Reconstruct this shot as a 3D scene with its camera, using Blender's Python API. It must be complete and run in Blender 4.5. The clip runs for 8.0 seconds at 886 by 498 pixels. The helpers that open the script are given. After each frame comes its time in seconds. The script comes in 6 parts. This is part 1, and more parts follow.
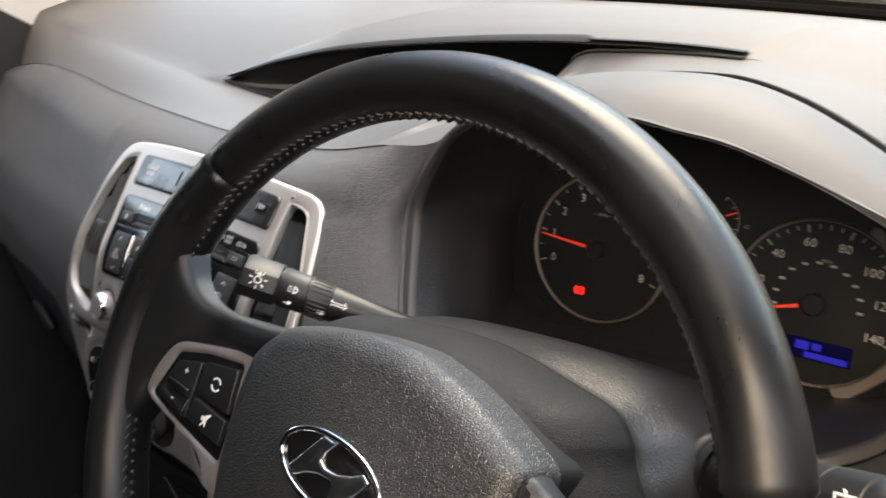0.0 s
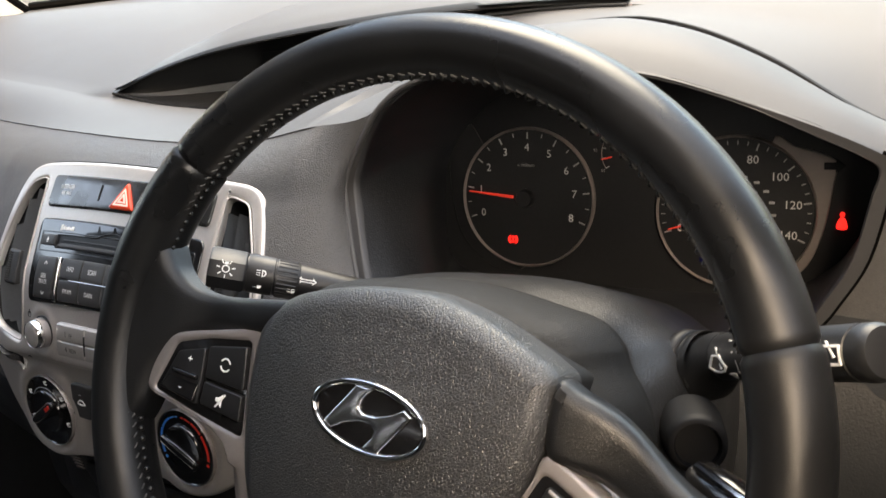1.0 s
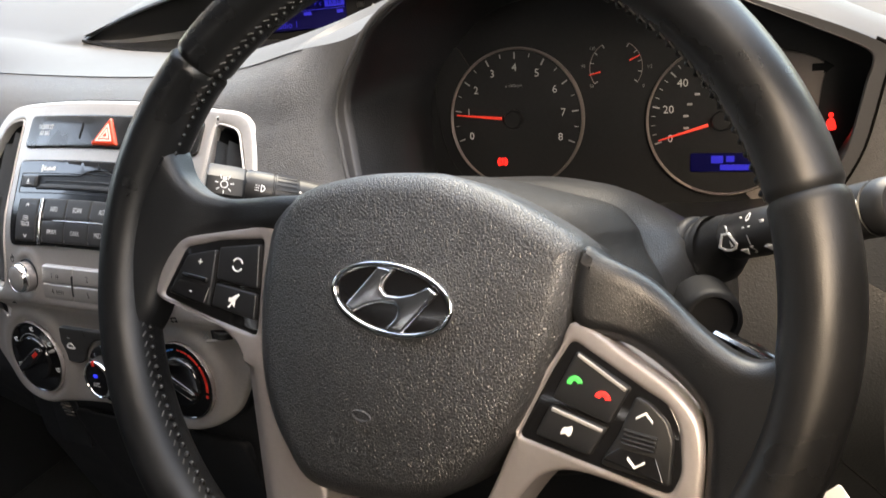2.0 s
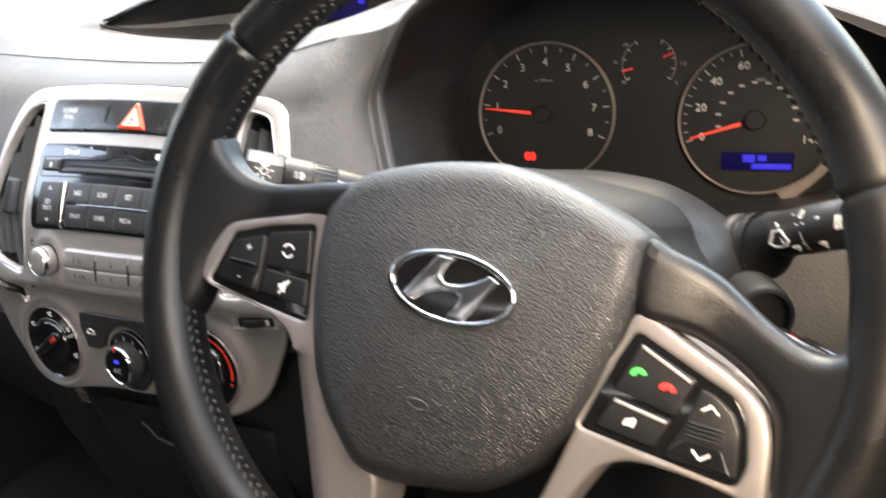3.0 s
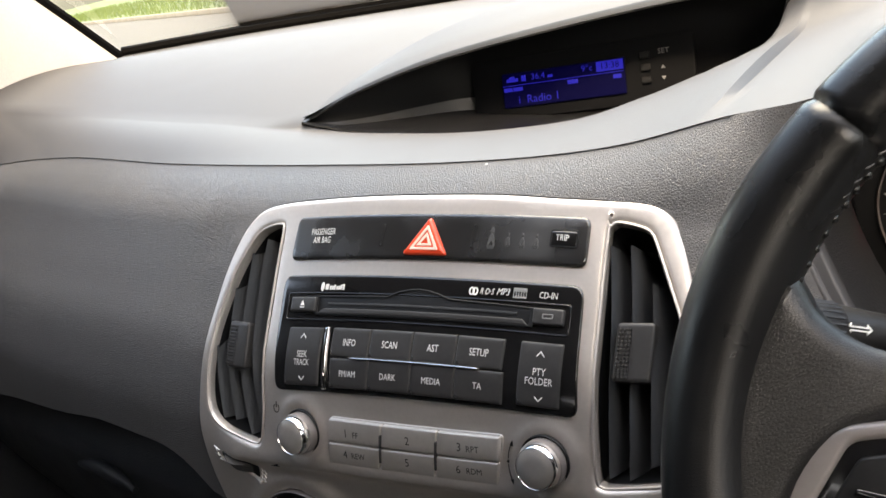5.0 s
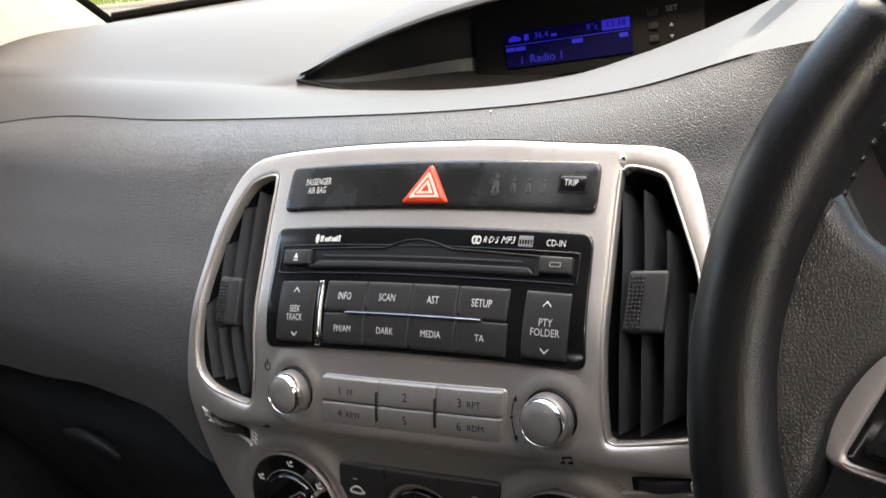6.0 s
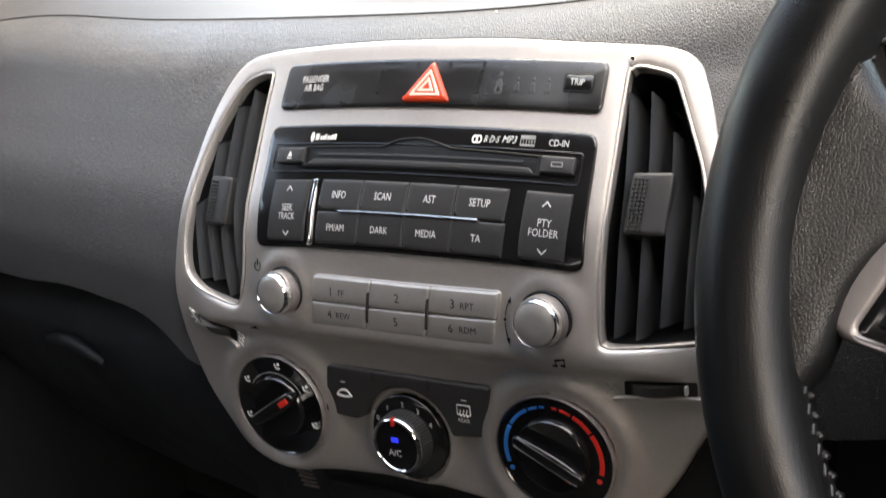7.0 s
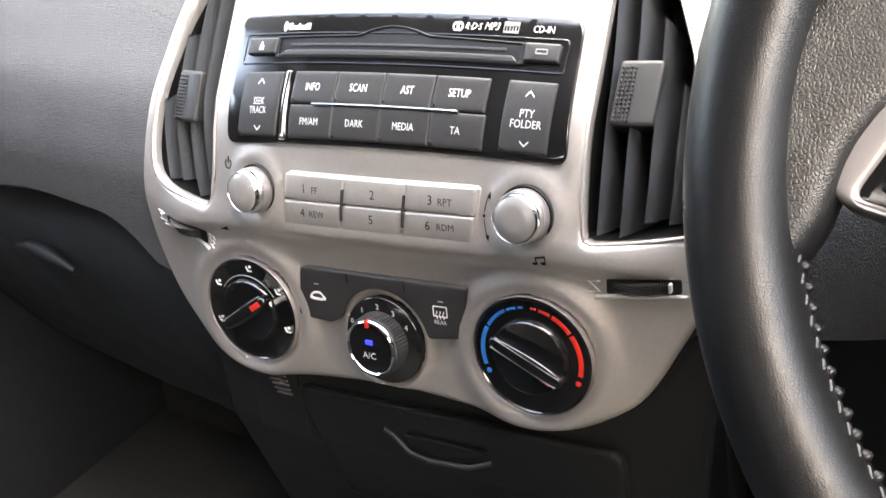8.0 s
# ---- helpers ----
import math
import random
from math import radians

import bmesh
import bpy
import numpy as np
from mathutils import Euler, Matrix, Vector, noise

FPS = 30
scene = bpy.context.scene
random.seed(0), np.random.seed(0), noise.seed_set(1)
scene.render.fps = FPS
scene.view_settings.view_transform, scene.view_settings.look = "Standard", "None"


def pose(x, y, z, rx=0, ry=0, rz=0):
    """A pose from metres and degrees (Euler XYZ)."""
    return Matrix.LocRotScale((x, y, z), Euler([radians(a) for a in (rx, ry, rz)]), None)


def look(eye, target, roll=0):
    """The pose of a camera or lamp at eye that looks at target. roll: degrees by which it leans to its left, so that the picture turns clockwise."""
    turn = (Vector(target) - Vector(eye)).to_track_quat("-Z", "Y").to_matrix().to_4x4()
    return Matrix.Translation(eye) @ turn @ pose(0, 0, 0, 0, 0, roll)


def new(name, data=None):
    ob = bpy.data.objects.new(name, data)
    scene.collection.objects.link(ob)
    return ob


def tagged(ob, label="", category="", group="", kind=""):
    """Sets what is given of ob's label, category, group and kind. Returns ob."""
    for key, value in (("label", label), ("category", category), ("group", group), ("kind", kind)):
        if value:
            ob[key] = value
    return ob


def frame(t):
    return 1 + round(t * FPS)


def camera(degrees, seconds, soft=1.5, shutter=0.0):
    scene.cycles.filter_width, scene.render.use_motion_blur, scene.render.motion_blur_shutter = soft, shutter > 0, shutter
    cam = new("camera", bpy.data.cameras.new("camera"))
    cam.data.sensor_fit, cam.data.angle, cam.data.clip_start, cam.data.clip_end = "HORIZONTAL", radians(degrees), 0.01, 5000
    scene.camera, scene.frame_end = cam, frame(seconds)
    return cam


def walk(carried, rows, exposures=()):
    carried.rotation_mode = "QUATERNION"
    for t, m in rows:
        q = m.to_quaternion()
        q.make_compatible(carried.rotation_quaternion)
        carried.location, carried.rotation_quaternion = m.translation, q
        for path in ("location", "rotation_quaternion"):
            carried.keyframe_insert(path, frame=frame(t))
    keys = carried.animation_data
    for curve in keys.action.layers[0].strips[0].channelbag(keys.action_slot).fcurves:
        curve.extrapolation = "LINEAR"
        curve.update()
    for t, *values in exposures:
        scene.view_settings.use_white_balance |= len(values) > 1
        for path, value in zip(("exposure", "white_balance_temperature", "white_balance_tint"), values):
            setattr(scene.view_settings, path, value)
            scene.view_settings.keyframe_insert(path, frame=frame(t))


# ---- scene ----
cam = camera(51.4, 8.0, shutter=0.4)
PATH = [
    (0, (0.645, 0.129, 0.913), (-0.764, 1.342, 0.175), -5.8),
    (0.5, (0.64, 0.091, 0.927), (-0.584, 1.477, 0.166), -9.2),
    (1, (0.627, 0.067, 0.914), (-0.563, 1.465, 0.12), -11.3),
    (1.5, (0.618, 0.057, 0.907), (-0.523, 1.479, 0.084), -12.8),
    (1.7, (0.614, 0.047, 0.894), (-0.518, 1.469, 0.058), -12.9),
    (2.8, (0.6, 0.022, 0.874), (-0.478, 1.459, -0.006), -11.0),
    (3, (0.585, 0.018, 0.884), (-0.502, 1.457, 0.021), -10.8),
    (3.5, (0.521, 0.01, 0.901), (-0.606, 1.46, 0.108), -11.1),
    (4, (0.429, 0.029, 0.911), (-0.722, 1.499, 0.196), -12.1),
    (4.5, (0.348, 0.051, 0.901), (-0.821, 1.523, 0.218), -13.7),
    (4.7, (0.331, 0.056, 0.892), (-0.842, 1.528, 0.216), -14.4),
    (5.8, (0.298, 0.068, 0.855), (-0.861, 1.544, 0.163), -14.0),
    (6, (0.297, 0.068, 0.851), (-0.862, 1.54, 0.152), -13.7),
    (6.5, (0.294, 0.067, 0.838), (-0.86, 1.523, 0.098), -12.6),
    (7, (0.289, 0.063, 0.825), (-0.844, 1.502, 0.023), -11.3),
    (7.5, (0.285, 0.064, 0.807), (-0.825, 1.478, -0.069), -10.2),
    (8, (0.284, 0.07, 0.799), (-0.809, 1.464, -0.131), -10.4),
]
EXPOSURES = [(t, e, 8600, 10) for t, e in ((0, 3.3), (0.6, 3.3), (1.5, 3.5), (2.8, 4.25), (3.4, 4.4), (4.2, 3.45), (4.7, 3.42), (6, 3.45), (7, 3.7), (7.5, 4.4), (8, 5.2))]
walk(cam, [(t, look(eye, target, roll)) for t, eye, target, roll in PATH], exposures=EXPOSURES)

# ---- light ----
world = bpy.data.worlds.new("sky")
scene.world = world
world.use_nodes = True
_nt = world.node_tree
_sky = _nt.nodes.new("ShaderNodeTexSky")
_sky.sky_type, _sky.sun_disc = "NISHITA", False
_sky.sun_elevation, _sky.sun_rotation = radians(48), radians(150)
_sky.air_density, _sky.dust_density = 1.0, 4.0
_nt.links.new(_sky.outputs[0], _nt.nodes["Background"].inputs[0])
_nt.nodes["Background"].inputs[1].default_value = 0.17
sun_lamp = new("sun", bpy.data.lights.new("sun", "SUN"))
sun_lamp.data.energy, sun_lamp.data.angle, sun_lamp.data.color = 0.7, radians(40), (1.0, 0.965, 0.91)
sun_lamp.matrix_world = look((0, 0, 10), (0.9, -3.8, 5.0))


# ---- materials ----
def material(name, base, rough=0.5, metal=0.0, grain=None, vary=0.12, emit=None, spec=0.5, wear=0.0, coat=0.0):
    """A surface with fine relief. grain: (kind, size in metres, height in metres); vary: how far the colour wanders."""
    m = bpy.data.materials.new(name)
    m.use_nodes = True
    nt = m.node_tree
    b = nt.nodes["Principled BSDF"]
    b.inputs["Base Color"].default_value = (*base, 1)
    b.inputs["Roughness"].default_value = rough
    b.inputs["Metallic"].default_value = metal
    b.inputs["Specular IOR Level"].default_value = spec
    b.inputs["Coat Weight"].default_value = coat
    b.inputs["Coat Roughness"].default_value = 0.08
    tc = nt.nodes.new("ShaderNodeTexCoord")
    if vary:
        big = nt.nodes.new("ShaderNodeTexNoise")
        big.inputs["Scale"].default_value, big.inputs["Detail"].default_value = 22, 6
        nt.links.new(tc.outputs["Object"], big.inputs["Vector"])
        fine = nt.nodes.new("ShaderNodeTexNoise")
        fine.inputs["Scale"].default_value, fine.inputs["Detail"].default_value = 420, 3
        nt.links.new(tc.outputs["Object"], fine.inputs["Vector"])
        add = nt.nodes.new("ShaderNodeMath")
        add.operation = "ADD"
        nt.links.new(big.outputs[0], add.inputs[0])
        nt.links.new(fine.outputs[0], add.inputs[1])
        ramp = nt.nodes.new("ShaderNodeMapRange")
        ramp.inputs["From Min"].default_value, ramp.inputs["From Max"].default_value = 0.6, 1.4
        ramp.inputs["To Min"].default_value, ramp.inputs["To Max"].default_value = 1 - vary, 1 + vary
        nt.links.new(add.outputs[0], ramp.inputs["Value"])
        mul = nt.nodes.new("ShaderNodeMix")
        mul.data_type, mul.blend_type = "RGBA", "MULTIPLY"
        mul.inputs["Factor"].default_value = 1
        mul.inputs["A"].default_value = (*base, 1)
        nt.links.new(ramp.outputs[0], mul.inputs["B"])
        nt.links.new(mul.outputs["Result"], b.inputs["Base Color"])
        rr = nt.nodes.new("ShaderNodeMapRange")
        rr.inputs["From Min"].default_value, rr.inputs["From Max"].default_value = 0.3, 0.7
        rr.inputs["To Min"].default_value, rr.inputs["To Max"].default_value = max(rough - 0.35 * vary - wear, 0.03), min(rough + 0.35 * vary + wear, 1)
        nt.links.new(big.outputs[0], rr.inputs["Value"])
        nt.links.new(rr.outputs[0], b.inputs["Roughness"])
    if grain:
        kind, size, height = grain
        bump = nt.nodes.new("ShaderNodeBump")
        bump.inputs["Distance"].default_value = height
        bump.inputs["Strength"].default_value = 1.0
        if kind == "leather":
            warp = nt.nodes.new("ShaderNodeTexNoise")
            warp.inputs["Scale"].default_value = 0.6 / size
            nt.links.new(tc.outputs["Object"], warp.inputs["Vector"])
            mixv = nt.nodes.new("ShaderNodeMix")
            mixv.data_type, mixv.blend_type = "RGBA", "LINEAR_LIGHT"
            mixv.inputs["Factor"].default_value = size * 0.8
            nt.links.new(tc.outputs["Object"], mixv.inputs["A"])
            nt.links.new(warp.outputs["Color"], mixv.inputs["B"])
            vor = nt.nodes.new("ShaderNodeTexVoronoi")
            vor.feature = "F1"
            vor.inputs["Scale"].default_value = 1 / size
            nt.links.new(mixv.outputs["Result"], vor.inputs["Vector"])
            sq = nt.nodes.new("ShaderNodeMath")
            sq.operation = "MULTIPLY_ADD"
            sq.inputs[1].default_value, sq.inputs[2].default_value = -1.3, 1.0
            nt.links.new(vor.outputs["Distance"], sq.inputs[0])
            nt.links.new(sq.outputs[0], bump.inputs["Height"])
        elif kind == "pebble":
            vor = nt.nodes.new("ShaderNodeTexVoronoi")
            vor.feature = "DISTANCE_TO_EDGE"
            vor.inputs["Scale"].default_value = 1 / size
            nt.links.new(tc.outputs["Object"], vor.inputs["Vector"])
            crack = nt.nodes.new("ShaderNodeMapRange")
            crack.interpolation_type = "SMOOTHSTEP"
            crack.inputs["From Min"].default_value, crack.inputs["From Max"].default_value = 0.0, 0.22
            nt.links.new(vor.outputs["Distance"], crack.inputs["Value"])
            nt.links.new(crack.outputs[0], bump.inputs["Height"])
        elif kind == "brushed":
            mp = nt.nodes.new("ShaderNodeMapping")
            mp.inputs["Scale"].default_value = (60, 1600, 1600)
            nt.links.new(tc.outputs["Object"], mp.inputs["Vector"])
            nz = nt.nodes.new("ShaderNodeTexNoise")
            nz.inputs["Scale"].default_value, nz.inputs["Detail"].default_value = 1.0, 2
            nt.links.new(mp.outputs[0], nz.inputs["Vector"])
            nt.links.new(nz.outputs[0], bump.inputs["Height"])
        else:
            nz = nt.nodes.new("ShaderNodeTexNoise")
            nz.inputs["Scale"].default_value, nz.inputs["Detail"].default_value = 1 / size, 3
            nt.links.new(tc.outputs["Object"], nz.inputs["Vector"])
            nt.links.new(nz.outputs[0], bump.inputs["Height"])
        nt.links.new(bump.outputs[0], b.inputs["Normal"])
    if emit:
        b.inputs["Emission Color"].default_value = (*emit[0], 1)
        b.inputs["Emission Strength"].default_value = emit[1]
    return m


def glass_material(name, gloss=0.07):
    m = bpy.data.materials.new(name)
    m.use_nodes = True
    nt = m.node_tree
    nt.nodes.clear()
    out = nt.nodes.new("ShaderNodeOutputMaterial")
    mix = nt.nodes.new("ShaderNodeMixShader")
    tr = nt.nodes.new("ShaderNodeBsdfTransparent")
    tr.inputs[0].default_value = (0.93, 0.96, 0.95, 1)
    gl = nt.nodes.new("ShaderNodeBsdfGlossy")
    gl.inputs["Roughness"].default_value = 0.02
    fr = nt.nodes.new("ShaderNodeFresnel")
    fr.inputs["IOR"].default_value = 1.3
    nt.links.new(fr.outputs[0], mix.inputs[0])
    nt.links.new(tr.outputs[0], mix.inputs[1])
    nt.links.new(gl.outputs[0], mix.inputs[2])
    nt.links.new(mix.outputs[0], out.inputs[0])
    return m


DASH = material("dash_soft_plastic", (0.062, 0.062, 0.064), 0.58, grain=("noise", 0.0007, 0.00008), vary=0.03)
DASH_GRAIN = material("dash_grained_plastic", (0.072, 0.072, 0.074), 0.45, grain=("pebble", 0.0014, 0.00026), vary=0.12)
LEATHER = material("wheel_leather_smooth", (0.0068, 0.0070, 0.0074), 0.32, grain=("pebble", 0.0008, 0.000014), vary=0.2, wear=0.06, spec=0.36)
LEATHER_GRIP = material("wheel_leather_grained", (0.0068, 0.0070, 0.0074), 0.35, grain=("pebble", 0.0008, 0.000022), vary=0.2, wear=0.06, spec=0.34)
PAD = material("airbag_pad_plastic", (0.0125, 0.0132, 0.0142), 0.40, grain=("pebble", 0.0013, 0.00016), vary=0.12, spec=0.9)
SPOKE = material("spoke_leather", (0.0052, 0.0055, 0.0060), 0.38, grain=("pebble", 0.0010, 0.00004), vary=0.2, wear=0.05, spec=0.55)
COLUMN = material("column_plastic", (0.0042, 0.0050, 0.0060), 0.58, grain=("pebble", 0.0010, 0.00010), vary=0.2, spec=0.24)
SHROUD = material("shroud_plastic", (0.011, 0.012, 0.0137), 0.40, spec=0.7, grain=("leather", 0.0011, 0.00012), vary=0.12)
HOOD = material("hood_band_plastic", (0.040, 0.040, 0.0415), 0.45, grain=("noise", 0.0007, 0.00005), vary=0.05)
SILVER = material("silver_paint", (0.62, 0.58, 0.545), 0.46, metal=0.80, grain=("brushed", 0.001, 0.00002), vary=0.05)
SILVER_TRIM = material("champagne_paint", (0.30, 0.276, 0.270), 0.42, metal=0.55, grain=("noise", 0.0006, 0.00003), vary=0.05)
SILVER_KEY = material("silver_key_plastic", (0.60, 0.575, 0.545), 0.35, metal=0.65, grain=("noise", 0.0008, 0.00003), vary=0.06)
EMBLEM = material("satin_chrome", (0.75, 0.75, 0.75), 0.22, metal=1.0, vary=0.03)
CHROME = material("chrome", (0.8, 0.8, 0.8), 0.08, metal=1.0, vary=0.03)
GLOSS = material("gloss_black", (0.007, 0.007, 0.0075), 0.12, vary=0.2, spec=0.8, wear=0.03)
STRIP = material("smudged_gloss_black", (0.016, 0.0165, 0.0172), 0.26, vary=0.3, spec=1.0, wear=0.10)
KEY = material("matt_black_key", (0.033, 0.0332, 0.0340), 0.42, grain=("noise", 0.0006, 0.00006), vary=0.12, spec=0.4)
STALK = material("stalk_plastic", (0.010, 0.0105, 0.0115), 0.42, grain=("noise", 0.0006, 0.00006), vary=0.12, spec=0.45)
BLACK = material("matt_black_plastic", (0.007, 0.0078, 0.009), 0.5, grain=("noise", 0.0008, 0.0001), vary=0.15, spec=0.3)
VENT = material("vent_slat_plastic", (0.045, 0.050, 0.056), 0.4, grain=("noise", 0.0008, 0.00006), vary=0.12)
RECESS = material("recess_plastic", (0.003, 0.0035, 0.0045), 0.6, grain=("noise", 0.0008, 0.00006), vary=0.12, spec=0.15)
DIAL = material("dial_face_black", (0.013, 0.0135, 0.0145), 0.35, vary=0.15, spec=0.25)
DIAL_PLATE = material("dial_plate_grey", (0.17, 0.15, 0.14), 0.45, metal=0.3, vary=0.05)
PRINT = material("white_print", (0.75, 0.76, 0.75), 0.5, vary=0.05)
DIGIT = material("dial_digit_print", (0.42, 0.425, 0.42), 0.5, vary=0.05)
PRINT_DIM = material("grey_print", (0.24, 0.245, 0.245), 0.5, vary=0.05)
PRINT_FAINT = material("faint_grey_print", (0.045, 0.046, 0.047), 0.5, vary=0.05)
PRINT_DARK = material("dark_print", (0.015, 0.015, 0.016), 0.8, vary=0.1, spec=0.15)
RED_PRINT = material("red_print", (0.75, 0.03, 0.02), 0.45, vary=0.05)
BLUE_PRINT = material("blue_print", (0.01, 0.20, 0.62), 0.45, vary=0.05)
HAZARD_RED = material("hazard_red_plastic", (0.75, 0.07, 0.03), 0.22, vary=0.08)
HAZARD_PALE = material("hazard_pale_print", (0.85, 0.62, 0.52), 0.3, vary=0.05)
LIT_RED = material("lit_red_symbol", (0.5, 0.02, 0.02), 0.5, vary=0, emit=((1.0, 0.02, 0.02), 0.22))
NEEDLE = material("red_needle", (0.6, 0.05, 0.035), 0.5, vary=0, emit=((1.0, 0.05, 0.03), 0.03))
LIT_BLUE = material("lit_blue_screen", (0.002, 0.002, 0.02), 0.5, vary=0, spec=0.06, emit=((0.0, 0.0, 0.8), 0.0018))
LIT_BLUE_TEXT = material("lit_blue_text", (0.01, 0.01, 0.08), 0.5, vary=0, spec=0.15, emit=((0.02, 0.025, 1.0), 0.045))
LIT_BLUE_BRIGHT = material("lit_blue_lamp", (0.01, 0.01, 0.3), 0.3, vary=0, emit=((0.01, 0.03, 1.0), 0.10))
LIT_GREEN = material("lit_green_symbol", (0.03, 0.4, 0.08), 0.4, vary=0, emit=((0.05, 0.8, 0.15), 0.06))
CARPET = material("dark_carpet", (0.026, 0.029, 0.033), 0.95, grain=("noise", 0.002, 0.001), vary=0.25)
# darkened copy of the lower dash plastic, for parts lying in shade
LID = material("shaded_lower_plastic", (0.0135, 0.0150, 0.0170), 0.5, grain=("leather", 0.0014, 0.00012), vary=0.12, spec=0.25)
LOWER = material("lower_dash_plastic", (0.030, 0.033, 0.037), 0.55, grain=("leather", 0.0014, 0.00015), vary=0.12, spec=0.3)
HEADLINING = material("grey_headlining", (0.26, 0.265, 0.27), 0.9, grain=("noise", 0.002, 0.0004), vary=0.1)
TRIM_PALE = material("pale_grey_trim", (0.68, 0.69, 0.70), 0.7, grain=("noise", 0.001, 0.0001), vary=0.06)
RUBBER = material("black_rubber", (0.003, 0.003, 0.003), 0.85, vary=0.15, spec=0.03)
RED_PAINT = material("red_car_paint", (0.45, 0.02, 0.02), 0.2, vary=0.04, coat=1.0)
STITCH = material("grey_thread", (0.050, 0.048, 0.047), 0.55, vary=0.1)
PAPER = material("white_paper", (0.75, 0.75, 0.74), 0.8, vary=0.06)
CONCRETE = material("pale_road_surface", (0.050, 0.047, 0.040), 0.9, grain=("noise", 0.01, 0.004), vary=0.2)
KERB = material("kerb_stone", (0.13, 0.12, 0.10), 0.9, grain=("noise", 0.01, 0.004), vary=0.2)
GRASS = material("grass_green", (0.05, 0.075, 0.015), 0.9, vary=0.35)
GLASS = glass_material("window_glass")


# ---- building helpers ----
def finish(bm, name, mat, parent=None, label="", angle=38, world_to=None):
    bmesh.ops.recalc_face_normals(bm, faces=bm.faces[:])
    me = bpy.data.meshes.new(name)
    bm.to_mesh(me)
    bm.free()
    for p in me.polygons:
        p.use_smooth = True
    me.set_sharp_from_angle(angle=radians(angle))
    me.materials.append(mat)
    ob = new(name, me)
    if parent is not None:
        me.transform(base_of(parent).inverted())
        ob.parent = parent
    if label:
        ob["label"] = label
    return ob


BASES = {}


def base_of(ob):
    return BASES.get(ob.name, Matrix())


def part(name, bm, mat, parent, label="", angle=38):
    ob = finish(bm, name, mat, parent, label, angle)
    BASES[ob.name] = base_of(parent)
    return ob


def thing(name, at, label, category, kind="", group=""):
    ob = new(name)
    ob.empty_display_size = 0.02
    ob.location = at
    BASES[ob.name] = Matrix.Translation(at)
    return tagged(ob, label, category, group, kind)


def solid(name, bm, mat, label, category, kind="", angle=38):
    return tagged(finish(bm, name, mat, angle=angle), label, category, "", kind)


def cub(x, table):
    """A smooth curve through rows of (x, value, value, ...)."""
    xs = [r[0] for r in table]
    if x <= xs[0]:
        return table[0][1:]
    if x >= xs[-1]:
        return table[-1][1:]
    i = max(k for k in range(len(xs)) if xs[k] <= x)
    i = min(i, len(xs) - 2)
    out = []
    h = xs[i + 1] - xs[i]
    s = (x - xs[i]) / h
    for c in range(1, len(table[0])):
        def slope(k):
            if k == 0 or k == len(xs) - 1:
                a, b = (0, 1) if k == 0 else (k - 1, k)
                return (table[b][c] - table[a][c]) / (xs[b] - xs[a])
            d0 = (table[k][c] - table[k - 1][c]) / (xs[k] - xs[k - 1])
            d1 = (table[k + 1][c] - table[k][c]) / (xs[k + 1] - xs[k])
            return 0 if d0 * d1 < 0 else (d0 + d1) / 2
        a, b = table[i][c], table[i + 1][c]
        out.append((2 * s**3 - 3 * s**2 + 1) * a + (s**3 - 2 * s**2 + s) * h * slope(i) + (3 * s**2 - 2 * s**3) * b + (s**3 - s**2) * h * slope(i + 1))
    return tuple(out)


def spline(pts, per=6, closed=True):
    """Points along a smooth curve through pts."""
    n, out = len(pts), []
    P = [Vector(p) for p in pts]
    for i in range(n if closed else n - 1):
        a, b = P[i], P[(i + 1) % n]
        p0 = P[(i - 1) % n] if closed or i else a
        p3 = P[(i + 2) % n] if closed or i + 2 < n else b
        for k in range(per):
            s = k / per
            out.append(0.5 * (2 * a + (b - p0) * s + (2 * p0 - 5 * a + 4 * b - p3) * s * s + (3 * a - p0 - 3 * b + p3) * s**3))
    if not closed:
        out.append(P[-1])
    return [tuple(v) for v in out]


def rounded(pts, r, seg=4):
    """A polygon with its corners rounded by r."""
    out, n = [], len(pts)
    for i in range(n):
        p, a, b = Vector(pts[i]), Vector(pts[i - 1]), Vector(pts[(i + 1) % n])
        d0, d1 = (a - p), (b - p)
        c = min(r, d0.length * 0.48, d1.length * 0.48)
        q0, q1 = p + d0.normalized() * c, p + d1.normalized() * c
        for k in range(seg + 1):
            s = k / seg
            out.append(tuple((1 - s) ** 2 * q0 + 2 * s * (1 - s) * p + s * s * q1))
    return out


def rrect(x0, z0, x1, z1, r=0.0015, seg=4):
    return rounded([(x0, z0), (x1, z0), (x1, z1), (x0, z1)], r, seg)


def circle(cx, cz, r, n=40, rz=None):
    return [(cx + r * math.cos(2 * math.pi * k / n), cz + (rz or r) * math.sin(2 * math.pi * k / n)) for k in range(n)]


def arc_band(cx, cz, r0, r1, a0, a1, n=24):
    A = [radians(a0 + (a1 - a0) * k / n) for k in range(n + 1)]
    return [(cx + r1 * math.cos(a), cz + r1 * math.sin(a)) for a in A] + [(cx + r0 * math.cos(a), cz + r0 * math.sin(a)) for a in reversed(A)]


def area2(p):
    return sum(p[i - 1][0] * p[i][1] - p[i][0] * p[i - 1][1] for i in range(len(p)))


